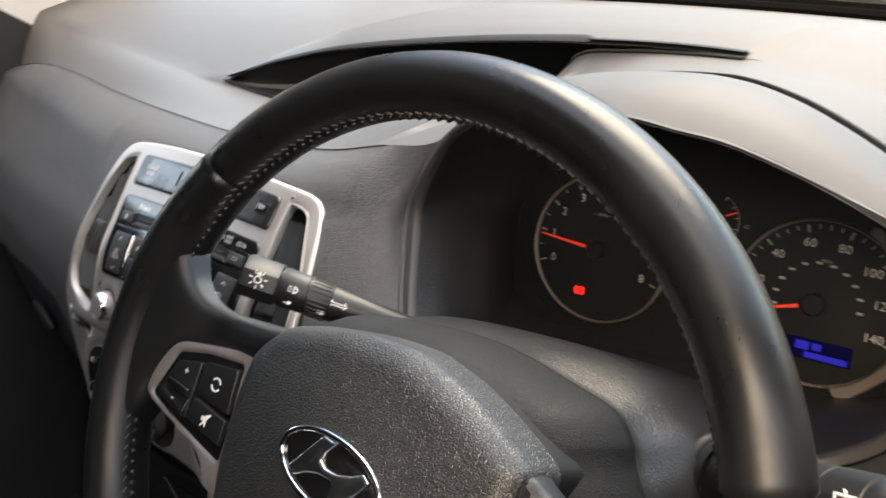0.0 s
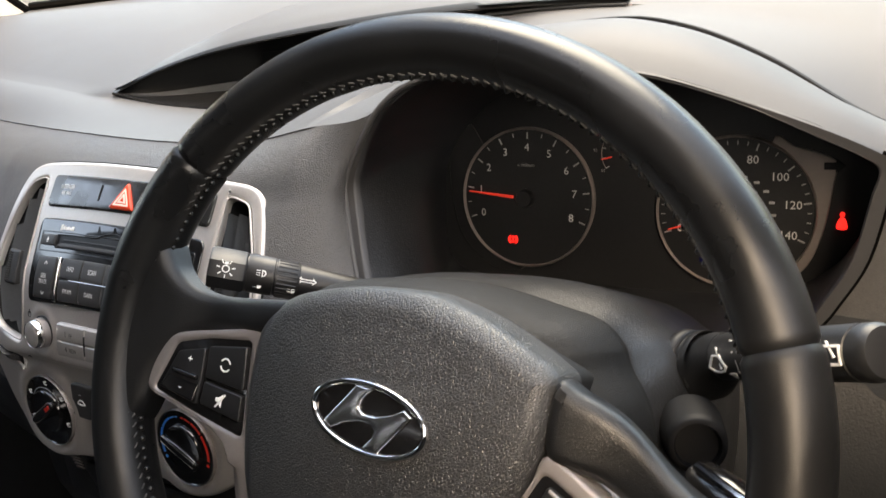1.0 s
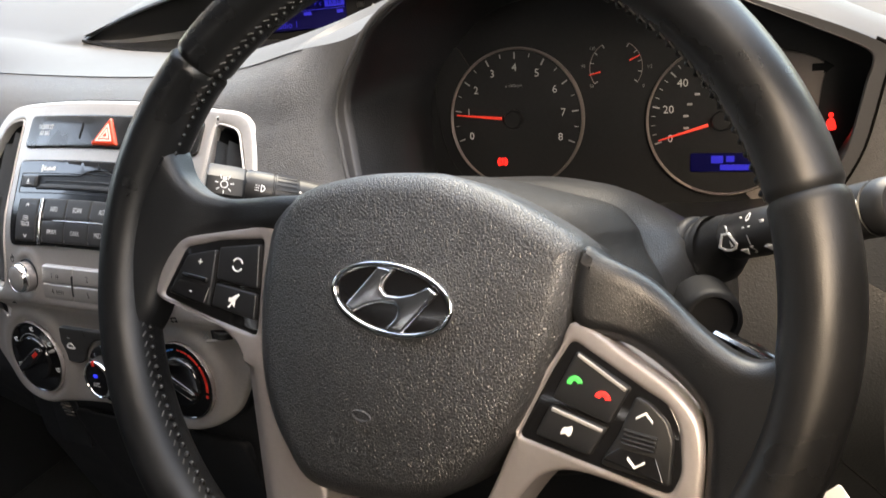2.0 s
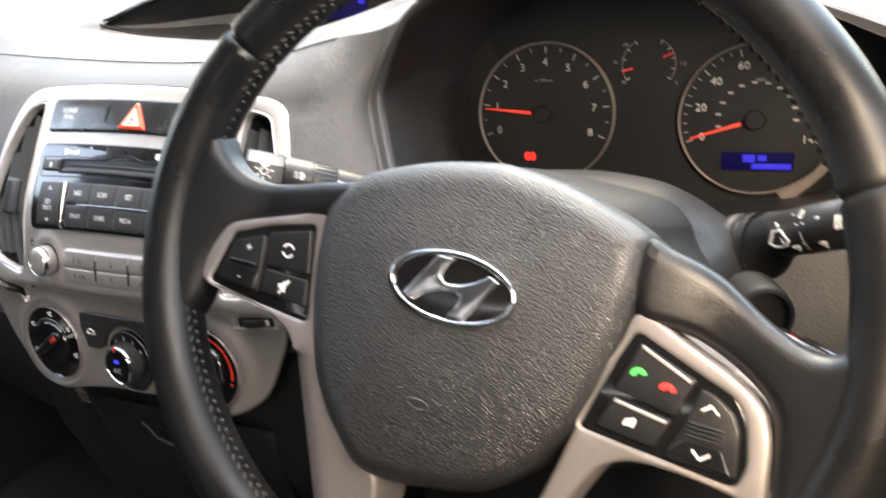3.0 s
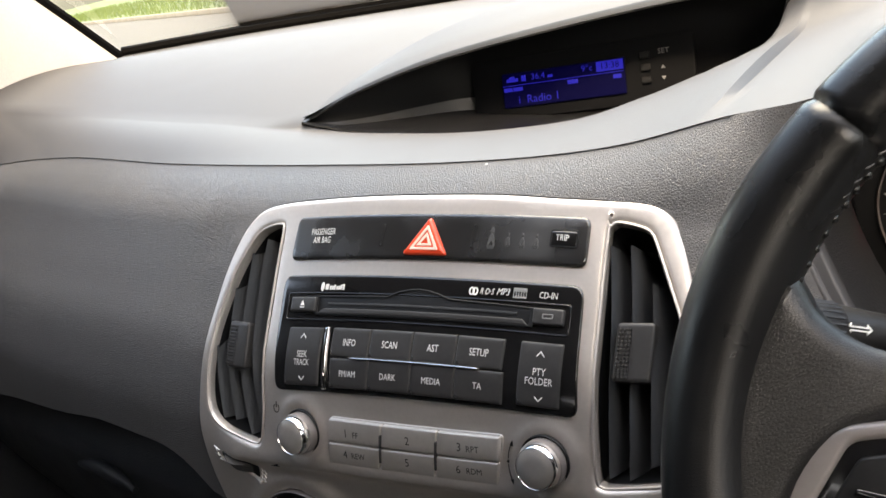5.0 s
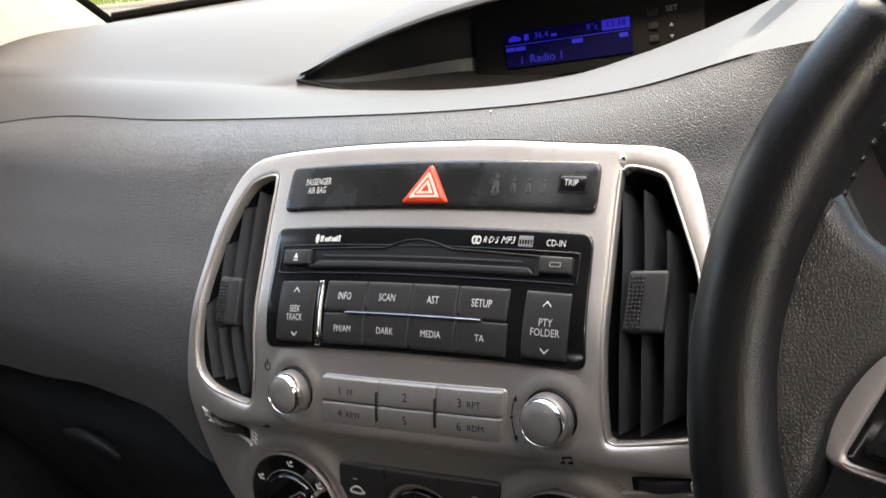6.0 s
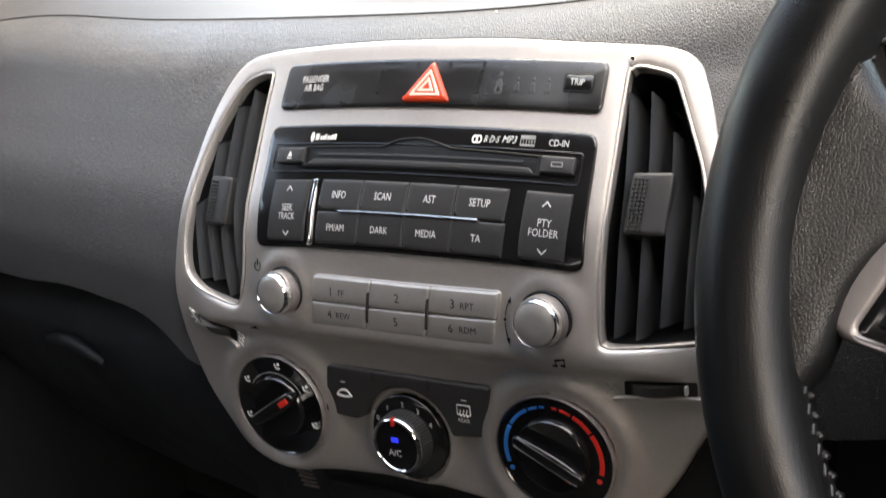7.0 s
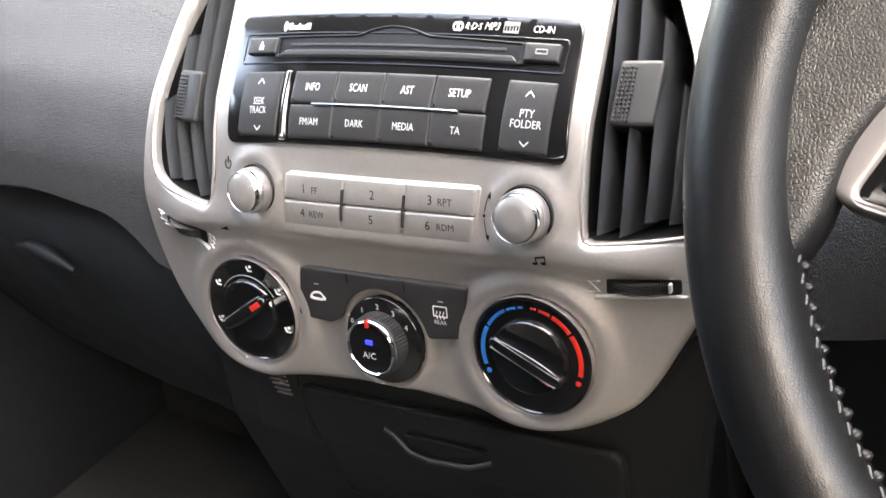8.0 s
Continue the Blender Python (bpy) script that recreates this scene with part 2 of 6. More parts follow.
def inset(p, d):
    out, n = [], len(p)
    for i in range(n):
        a, b, c = Vector(p[i - 1]), Vector(p[i]), Vector(p[(i + 1) % n])
        e0, e1 = (b - a), (c - b)
        if e0.length < 1e-9 or e1.length < 1e-9:
            e0 = e1 = (c - a)
        e0, e1 = e0.normalized(), e1.normalized()
        nn = Vector((-e0.y - e1.y, e0.x + e1.x))
        nn = nn.normalized() if nn.length > 1e-6 else Vector((-e0.y, e0.x))
        k = max(nn.dot(Vector((-e0.y, e0.x))), 0.5)
        out.append(tuple(b + nn * (d / k)))
    return out


def inside(x, y, p):
    hit, j = False, len(p) - 1
    for i in range(len(p)):
        (xi, yi), (xj, yj) = p[i], p[j]
        if (yi > y) != (yj > y) and x < (xj - xi) * (y - yi) / (yj - yi) + xi:
            hit = not hit
        j = i
    return hit


def clean(p):
    out = []
    for q in p:
        if not out or (Vector(q) - Vector(out[-1])).length > 1e-6:
            out.append(tuple(q))
    if (Vector(out[0]) - Vector(out[-1])).length < 1e-6:
        out.pop()
    return out if area2(out) > 0 else out[::-1]


from mathutils.geometry import delaunay_2d_cdt


def dense(p, gap):
    """The same loop with its long edges cut into short ones."""
    out = []
    for i, a in enumerate(p):
        a, b = Vector(a), Vector(p[(i + 1) % len(p)])
        n = max(1, math.ceil((b - a).length / gap))
        out += [tuple(a.lerp(b, k / n)) for k in range(n)]
    return out


def slab(outline, h0, h1, r=0.0008, holes=(), step=0.0, rings=3, top=None, gap=0.0, extra=()):
    """A plate with a rounded edge: outline in the plane, from height h0 to h1. top(x, y): extra height of its face."""
    bm = bmesh.new()
    outline = clean(outline)
    holes = [clean(h) for h in holes]
    if gap:
        outline, holes = dense(outline, gap), [dense(h, gap) for h in holes]
    hh = top or (lambda x, y: 0.0)
    tops, walls = [], []
    for loop, sign in [(outline, 1)] + [(h, -1) for h in holes]:
        stack = []
        for k in range(rings + 1):
            a = math.pi / 2 * k / rings
            d, z = r * (1 - math.cos(a)), h1 - r + r * math.sin(a)
            stack.append((inset(loop, sign * d) if d > 0 else loop, z))
        tops.append(stack[-1][0])
        walls.append([(loop, h0)] + stack)
    pts, edges, faces = [], [], []
    for loop in tops:
        s = len(pts)
        pts += [Vector(q) for q in loop]
        edges += [(s + i, s + (i + 1) % len(loop)) for i in range(len(loop))]
    nb = len(pts)
    for gx, gy in extra:
        if inside(gx, gy, tops[0]) and not any(inside(gx, gy, t) for t in tops[1:]) and min((p.x - gx) ** 2 + (p.y - gy) ** 2 for p in pts[:nb]) > 2e-6:
            pts.append(Vector((gx, gy)))
    if step:
        near = len(pts)
        xs, ys = [p.x for p in pts], [p.y for p in pts]
        gx = min(xs) + step / 2
        while gx < max(xs):
            gy = min(ys) + step / 2
            while gy < max(ys):
                if inside(gx, gy, tops[0]) and not any(inside(gx, gy, t) for t in tops[1:]):
                    if min((p.x - gx) ** 2 + (p.y - gy) ** 2 for p in pts[:near]) > (step * 0.35) ** 2:
                        pts.append(Vector((gx, gy)))
                gy += step
            gx += step
    vs, es, fs, ov, _, _ = delaunay_2d_cdt(pts, edges, [], 0, 1e-7)
    V = [bm.verts.new((v.x, v.y, h1 + hh(v.x, v.y))) for v in vs]
    where = {}
    for i, o in enumerate(ov):
        for q in o:
            where[q] = V[i]
    for f in fs:
        cx, cy = sum(vs[i].x for i in f) / len(f), sum(vs[i].y for i in f) / len(f)
        if inside(cx, cy, tops[0]) and not any(inside(cx, cy, t) for t in tops[1:]):
            bm.faces.new([V[i] for i in f])
    s = 0
    for loop, wall in zip(tops, walls):
        prev = [where.get(s + i) for i in range(len(loop))]
        s += len(loop)
        for ring, z in reversed(wall[:-1]):
            cur = [bm.verts.new((q[0], q[1], z + hh(*q) * (z > h0))) for q in ring]
            m = len(ring)
            for i in range(m):
                q = [prev[i], prev[(i + 1) % m], cur[(i + 1) % m], cur[i]]
                if len(set(q)) == 4:
                    try:
                        bm.faces.new(q)
                    except ValueError:
                        pass
            prev = cur
    loose = [v for v in bm.verts if not v.link_faces]
    bmesh.ops.delete(bm, geom=loose, context="VERTS")
    return bm


def mapped(bm, fn):
    for v in bm.verts:
        v.co = fn(v.co.x, v.co.y, v.co.z)
    return bm


def by(M):
    return lambda x, y, z: M @ Vector((x, y, z))


def lathe(profile, n=48, squash=1.0):
    """A turned solid round z from rows of (radius, height)."""
    bm = bmesh.new()
    rows = []
    for r, h in profile:
        if r < 1e-6:
            rows.append([bm.verts.new((0, 0, h))])
        else:
            rows.append([bm.verts.new((r * math.cos(2 * math.pi * k / n), r * squash * math.sin(2 * math.pi * k / n), h)) for k in range(n)])
    for a, b in zip(rows, rows[1:]):
        for k in range(n):
            k1 = (k + 1) % n
            if len(a) == 1 and len(b) == 1:
                continue
            if len(a) == 1:
                bm.faces.new((a[0], b[k], b[k1]))
            elif len(b) == 1:
                bm.faces.new((a[k], a[k1], b[0]))
            else:
                bm.faces.new((a[k], a[k1], b[k1], b[k]))
    return bm


def sheet(rows, closed=False, bm=None, skip=None):
    """A surface through rows of points."""
    bm = bm or bmesh.new()
    V = [[bm.verts.new(p) for p in r] for r in rows]
    for i in range(len(V) - 1):
        n = len(V[i])
        for k in range(n if closed else n - 1):
            if skip and skip(i, k):
                continue
            bm.faces.new((V[i][k], V[i][(k + 1) % n], V[i + 1][(k + 1) % n], V[i + 1][k]))
    return bm


def tube(path, radii, seg=12, closed=False, squash=1.0, up=None, caps=True, bm=None):
    """A round bar along a path; radii: one, or one for each point."""
    P = [Vector(p) for p in path]
    n = len(P)
    rad = radii if isinstance(radii, (list, tuple)) else [radii] * n
    rows, ref = [], Vector(up or (0, 0, 1))
    for i in range(n):
        a, b = P[i - 1] if (i or closed) else P[0], P[(i + 1) % n] if (i < n - 1 or closed) else P[-1]
        t = (b - a).normalized()
        s = t.cross(ref)
        s = s.normalized() if s.length > 1e-4 else t.orthogonal().normalized()
        w = s.cross(t).normalized()
        if up is None:
            ref = w
        rows.append([P[i] + rad[i] * (math.cos(2 * math.pi * k / seg) * s + squash * math.sin(2 * math.pi * k / seg) * w) for k in range(seg)])
    if closed:
        rows.append(rows[0])
    bm = bm or bmesh.new()
    V = [[bm.verts.new(p) for p in r] for r in (rows[:-1] if closed else rows)]
    if closed:
        V.append(V[0])
    for i in range(len(V) - 1):
        for k in range(seg):
            bm.faces.new((V[i][k], V[i][(k + 1) % seg], V[i + 1][(k + 1) % seg], V[i + 1][k]))
    if caps and not closed:
        bm.faces.new(V[0])
        bm.faces.new(V[-1])
    return bm


def box(x0, y0, z0, x1, y1, z1, r=0.0):
    bm = bmesh.new()
    bmesh.ops.create_cube(bm, size=1)
    for v in bm.verts:
        v.co = Vector(((x0 + x1) / 2 + v.co.x * (x1 - x0), (y0 + y1) / 2 + v.co.y * (y1 - y0), (z0 + z1) / 2 + v.co.z * (z1 - z0)))
    if r:
        bmesh.ops.bevel(bm, geom=bm.edges[:], offset=r, segments=3, affect="EDGES", profile=0.5)
    return bm


def add_to(bm, other):
    me = bpy.data.meshes.new("joined")
    other.to_mesh(me)
    other.free()
    bm.from_mesh(me)
    bpy.data.meshes.remove(me)
    return bm


def words(text, size, fn, at, mat, parent, h=0.0004, name="lettering", align="CENTER", turn=0.0, squeeze=1.0, label="", slant=0.0):
    """Raised print: text of that capital height, centred at (x, y) of the surface that fn maps."""
    cu = bpy.data.curves.new("lettering", "FONT")
    cu.body, cu.size, cu.align_x, cu.align_y, cu.resolution_u = text, size * 1.43, align, "CENTER", 2
    cu.space_line, cu.shear = 0.9, slant
    ob = bpy.data.objects.new("lettering", cu)
    scene.collection.objects.link(ob)
    me = bpy.data.meshes.new_from_object(ob.evaluated_get(bpy.context.evaluated_depsgraph_get()))
    bpy.data.objects.remove(ob)
    bpy.data.curves.remove(cu)
    bm = bmesh.new()
    bm.from_mesh(me)
    bpy.data.meshes.remove(me)
    c, s = math.cos(radians(turn)), math.sin(radians(turn))
    for v in bm.verts:
        x, y = v.co.x * squeeze, v.co.y
        v.co = fn(at[0] + c * x - s * y, at[1] + s * x + c * y, h)
    return part(name, bm, mat, parent, label)

# ---- surfaces of the place ----
PROFILE = [(.45, .342), (.50, .357), (.52, .362), (.55, .3683), (.58, .3722), (.595, .3735), (.605, .3745), (.62, .3781), (.653, .3911), (.68, .4115), (.70, .4281), (.721, .446), (.74, .4615)]
LEVEL = [(.50, .052), (.56, .046), (.60, .036), (.635, .018), (.69, -.008), (.72, -.021)]
BOW = [(.58, .05), (.60, .10), (.67, .38), (.70, .38)]
FACING = radians(1.4)


def console_at(x, z):
    y = cub(z, PROFILE)[0] + cub(z, BOW)[0] * x * x
    c, n = math.cos(FACING), math.sin(FACING)
    return Vector((x * c - (y - .4) * n, .4 + x * n + (y - .4) * c, z + cub(z, LEVEL)[0] * x))


def on_console(x, z, h=0.0):
    """A point h above the centre console's face."""
    p = console_at(x, z)
    n = (console_at(x + 5e-4, z) - p).cross(console_at(x, z + 5e-4) - p).normalized()
    return p + (h - .0055) * n


def console_pose(x, z, h=0.0):
    p = on_console(x, z, h)
    r = (console_at(x + 1e-3, z) - console_at(x, z)).normalized()
    n = r.cross(console_at(x, z + 1e-3) - console_at(x, z)).normalized()
    u = n.cross(r)
    return Matrix(((r.x, u.x, n.x, p.x), (r.y, u.y, n.y, p.y), (r.z, u.z, n.z, p.z), (0, 0, 0, 1)))


# wheel's plane
HUB, RAKE, YAW, TURNED = Vector((.3807, .3001, .7015)), .5362, .1152, -.15
_u0 = Vector((math.cos(YAW), math.sin(YAW), 0))
WN = _u0.cross(Vector((0, math.sin(RAKE), math.cos(RAKE)))).normalized()
_v0 = WN.cross(_u0)
WU, WV = _u0 * math.cos(TURNED) + _v0 * math.sin(TURNED), _v0 * math.cos(TURNED) - _u0 * math.sin(TURNED)


def on_wheel(u, v, h=0.0):
    return HUB + u * WU + v * WV + h * WN


def on_column(u, v, d=0.0):
    return HUB + u * _u0 + v * _v0 - d * WN


# instrument panel's plane
def on_cluster(x, z, h=0.0):
    return Vector((x, .6149 + .10 * (x - .35) + .25 * (z - .6505), z)) + h * Vector((.0965, -.9654, .2413))


def rim_y(x):
    return .50 + .15 * (x - .17)


# lines of the dashboard: x, y, z
CREASE = [(-.76, .575, .726), (-.6, .55, .744), (-.45, .53, .75), (-.29, .515, .742), (-.10, .50, .738), (0, .497, .7365), (.10, .50, .740), (.16, .502, .751), (.206, .506, .757), (.222, .508, .764), (.25, .512, .780), (.30, .5195, .788), (.345, .526, .787), (.375, .531, .782),
          (.408, .536, .776), (.457, .543, .758), (.497, .549, .741), (.526, .553, .725), (.56, .565, .712), (.64, .585, .702), (.76, .60, .695)]
LIP = [(-.232, .606, .742), (-.20, .622, .727), (-.148, .645, .7125), (-.10, .665, .7045), (-.058, .68, .699), (.007, .705, .697), (.072, .725, .7055), (.100, .7325, .7165), (.113, .738, .728), (.123, .742, .742), (.127, .743, .752), (.1285, .7435, .759), (.135, .744, .7645), (.18, .745, .7705), (.24, .748, .7715), (.30, .7507, .7698)]
BROW = [(-.76, .62, .795), (-.6, .605, .782), (-.45, .60, .764), (-.33, .60, .751), (-.232, .606, .742), (-.20, .635, .752), (-.15, .665, .762), (-.10, .685, .767), (0, .72, .772), (.09, .735, .775), (.17, .742, .776), (.28, .75, .772), (.36, .75, .762), (.45, .745, .745), (.55, .73, .725), (.76, .70, .70)]
BASE = [(-.76, .84, .797), (-.65, .93, .787), (-.53, 1.0, .777), (-.33, 1.04, .768), (-.135, 1.055, .760), (0, 1.06, .757), (.3, 1.045, .747), (.53, 1.0, .737), (.65, .93, .733), (.76, .84, .73)]
RIDGE = [(.20, .58, .758), (.235, .605, .771), (.27, .615, .780), (.346, .62, .786), (.396, .62, .777), (.442, .62, .756), (.495, .62, .722), (.526, .62, .709), (.56, .62, .705), (.76, .64, .695)]
XS = [-.76 + .01 * k for k in range(153)]
XS = sorted(set([round(x, 4) for x in XS] + [-.232, -.228, -.224, .126, .13, .135, .1225, .1175, .128, .133, .1375, .139, .1405, .143, .146]))


def crease(x):
    return Vector((x, *cub(x, CREASE)))


def brow(x):
    return Vector((x, *cub(x, BROW)))


def lip(x):
    return Vector((x, *cub(x, LIP))) if -.232 < x < .295 else brow(x)


def face_y(x, z):
    """How far forward the grained face stands beside and behind the centre console."""
    e = min(abs(x), .166)
    y = cub(min(z, .74), PROFILE)[0] + cub(z, BOW)[0] * e * e + .006 + math.tan(FACING) * max(x, -.166)
    if x < -.166:
        y += .09 * (-.166 - x) + (.12 * (-.166 - x) ** 2)
    return y


dashboard = thing("dashboard", (0, .6, .55), "charcoal plastic dashboard with smooth top and grained front", "dashboard")

# smooth top pad, with the opening for the display
def eased_lip(x):
    """The lip's line with its steep end smoothed out."""
    return sum((lip(x + .016 * k) for k in range(-6, 7)), Vector()) / 13


rows = []
for x in XS:
    K, L, B, W = crease(x), lip(x), brow(x), Vector((x, *cub(x, BASE)))
    col = []
    hood = min(max((x - .20) / .05, 0), 1)
    rg = Vector((x, *cub(x, RIDGE)))
    for k in range(13):
        s = k / 12
        near = max((s - .80) / .20, 0) ** 1.5
        flat = K.lerp(eased_lip(x).lerp(L, near), s)
        flat.x = x
        flat.z += .006 * math.sin(math.pi * s) * (1 if x < .15 else 0)
        if hood:
            if s < .5:
                q = K.lerp(rg, s * 2)
                q.z += .007 * math.sin(math.pi * s * 2) + .004 * min(s * 10, 1)
            elif s < .67:
                q = rg.lerp(Vector((x, rg.y + .012, rg.z - .014)), (s - .5) / .17)
            else:
                q = Vector((x, rg.y + .012, rg.z - .014)).lerp(L, (s - .67) / .33)
            flat = flat.lerp(q, hood)
        col.append(flat)
    for k in range(22):
        s = k / 21
        q = B.lerp(W, s)
        q.z += .012 * math.sin(math.pi * min(s * 1.15, 1)) + (.006 * min(s / .12, 1) * (1 - s) if -.232 < x < .3 else 0)
        col.append(q)
    rows.append([K + Vector((0, .004, -.003))] + col)
bm = sheet(rows, skip=lambda i, k: k == 13 and -.2325 < (XS[i] + XS[i + 1]) / 2 < .295)
bmesh.ops.remove_doubles(bm, verts=bm.verts[:], dist=2e-4)
part("top_pad", bm, DASH, dashboard, "smooth charcoal soft plastic top", 32)

# seam of the instrument hood's cover
seam = [Vector((x, *cub(x, RIDGE))) + Vector((0, -.001, .0042)) for x in [.232 + .006 * k for k in range(56)]]
part("hood_seam", tube(seam, [.0006] + [.0011 for k in range(20)] + [.0013 + .00006 * k for k in range(34)] + [.0012], 6), COLUMN, dashboard, "dark seam round the hood cover")

# grained front face under the crease
LOW_EDGE = [(-.76, .535), (-.60, .548), (-.49, .561), (-.40, .568), (-.33, .576), (-.27, .576), (-.23, .574), (-.21, .568), (-.195, .560), (-.185, .553), (-.176, .549), (-.165, .548), (-.14, .53), (-.12, .50), (.13, .50), (.155, .565), (.2, .575)]
rows = []
BEHIND = [(.45, .14), (.54, .148), (.57, .160), (.588, .165), (.605, .1640), (.63, .1640), (.655, .1620), (.675, .1560), (.69, .1480), (.70, .1415), (.707, .137), (.715, .130), (.73, .12)]
for x in sorted([v for v in XS if v <= .161] + [m * v for v in (.1435, .1465, .1535, .157) for m in (-1, 1)] + [-.163, -.166]):
    K = crease(x)
    edge = Vector((x, face_y(x, .715 if x > -.2 else .71), .712))
    col = [K + Vector((0, .0005, -.0007)), K.lerp(edge, .3) + Vector((0, -.003, .0025)), K.lerp(edge, .6) + Vector((0, -.004, .004)), K.lerp(edge, .85) + Vector((0, -.002, .003)), edge]
    low = cub(x, LOW_EDGE)[0]
    for k in range(1, 41):
        z = .712 + (low - .712) * ((.09 + .91 * k / 40) if x < -.168 else k / 40)
        col.append(Vector((x, face_y(x, z) + (.055 if abs(x) < cub(z, BEHIND)[0] else 0), z)))
    if x < -.17:
        last = col[-1]
        col += [last + Vector((0, .0035, -.0035)), last + Vector((0, .012, -.005)), last + Vector((0, .075, -.003))]
    else:
        col += [col[-1] + Vector((0, .001, -.001)), col[-1] + Vector((0, .002, -.002)), col[-1] + Vector((0, .003, -.003))]
    rows.append(col)
# round the corner to the instrument hood
RIM_LEFT = [(.45, .250, .405), (.605, .250, .425), (.635, .240, .437), (.648, .2275, .448), (.665, .211, .464), (.69, .1935, .485), (.71, .1835, .4995), (.73, .1935, .5035), (.7455, .2055, .5055), (.764, .222, .508)]
edge_col = [p.copy() for p in rows[-1]]
for p in edge_col[5:]:
    p.y = face_y(p.x, p.z)
rows[-1] = edge_col
nk = len(edge_col)
for j in range(1, 11):
    s = j / 10
    col = []
    for k, a in enumerate(edge_col):
        if k == 0:
            col.append(crease(a.x + (.222 - a.x) * s))
            continue
        zb = a.z + max(.764 - .752 - .008 * k, -.0) * 1.0
        b = Vector((0, 0, zb))
        b.x, b.y = cub(zb, RIM_LEFT)
        q = a.lerp(b, s)
        q.x += .013 * math.sin(math.pi * s) * min(k / 4, 1)
        q.y += .006 * math.sin(math.pi * s) * (1 - min(k / 4, 1))
        col.append(q)
    rows.append(col)
part("front_face", sheet(rows), DASH_GRAIN, dashboard, "grained charcoal plastic front", 50)

CAVITY = [(.18, .605), (.1735, .62), (.172, .640), (.173, .665), (.176, .690), (.186, .715), (.195, .730), (.206, .7455), (.222, .764), (.250, .780), (.30, .788), (.345, .787), (.375, .782), (.408, .776), (.457, .758), (.497, .741), (.520, .729), (.527, .723),
          (.527, .715), (.524, .706), (.514, .667), (.500, .640), (.486, .620), (.46, .603), (.42, .595), (.34, .592), (.26, .592), (.20, .595)]
# instrument hood: flat band with a rolled inner edge, and the dark tunnel
RIM = [(.250, .615, .428), (.240, .635, .437), (.2275, .648, .448), (.211, .665, .464), (.1935, .690, .485)] + [(cub(z, RIM_LEFT)[0], z, cub(z, RIM_LEFT)[1]) for z in (.710, .730, .7455)] + [(x, z, rim_y(x)) for x, z in CAVITY[8:23]]
RIM += [(.46, .605, .535), (.42, .602, .500), (.35, .603, .455), (.30, .605, .437), (.27, .608, .430)]
RIM = spline(RIM, 4)
CAVITY = spline(CAVITY, 4)
cx, cz = .35, .67
rows = []
for d, f in ((.0, .0), (-.0018, .003), (-.0020, .010), (-.0012, .040), (-.0016, .048), (-.0004, .055), (.004, .059), (.02, .064), (.05, .075)):
    wide = lambda x, z: 1 - .65 * min(max((z - .70) / .05, 0), 1) * min(max((.50 - x) / .05, 0), 1)
    rows.append([Vector((x + (cx - x) * f * wide(x, z), y + d, z + (cz - z) * f * wide(x, z))) for x, z, y in RIM])
part("hood_rim", sheet(rows[:7], closed=True), HOOD, dashboard, "smooth grey band round the instruments", 60)
# added tube in paler plastic draws the highlight along the left lip
left_edge = [Vector((x, y - .0015, z)) for x, z, y in RIM[:44]]
part("hood_edge_highlight", tube(left_edge, .0019, 8), DASH, dashboard, "pale tube standing in for the highlight on the hood edge", 60)
part("hood_seam", tube([Vector((x, y - .0006, z)) for x, z, y in RIM[64:92]], .0013, 6), RUBBER, dashboard, "dark gap beside the hood")
BACK = [(x + (cx - x) * .07, z + (cz - z) * (.34 if z > cz else .08)) for x, z in CAVITY]
back = [on_cluster(x, z, -.002) for x, z in BACK]
part("hood_tunnel", sheet([rows[6], rows[7], rows[8], [p.lerp(q, .5) for p, q in zip(rows[8], back)], back], closed=True), SHROUD, dashboard, "", 60)

# panel right of the hood, down to the knees
rows = []
for z in [.735 - .015 * k for k in range(24)]:
    rx = cub(z, [(.40, .44), (.59, .45), (.60, .46), (.62, .486), (.64, .500), (.667, .514), (.706, .524), (.723, .527), (.74, .540)])[0]
    a, b = Vector((rx, rim_y(rx) + .001, z)), Vector((.76, .60, z - .03))
    col = []
    for k in range(10):
        s = k / 9
        q = a.lerp(b, s)
        q.y += .006 * math.sin(math.pi * min(s * 4, 1)) - .02 * math.sin(math.pi * s)
        q.z = min(q.z, crease(q.x).z if q.x > .53 else q.z)
        col.append(q)
    rows.append(col)
part("outer_face", sheet(rows[:8]), DASH_GRAIN, dashboard, "", 50)
# same face carried on in darker plastic, as shade under the stalk
part("outer_face_shaded", sheet(rows[7:]), LOWER, dashboard, "lower outer face beside the column, darkened for shade", 50)
rows = []
for x in [.19 + .0136 * k for k in range(26)]:
    col = []
    for k in range(10):
        s = k / 9
        z = .606 - .25 * s
        y = cub(x, [(.16, .47), (.25, .465), (.34, .475), (.46, .537), (.54, .560)])[0] + .004 - .03 * math.sin(math.pi * min(s * 1.4, 1)) * (1 if x > .2 else .3) - .02 * s
        col.append(Vector((x, y, z)))
    rows.append(col)
# shade behind the wheel is put into the panel's darker colour
part("knee_panel", sheet(rows), LID, dashboard, "grained panel under the instruments, darkened for shade", 50)

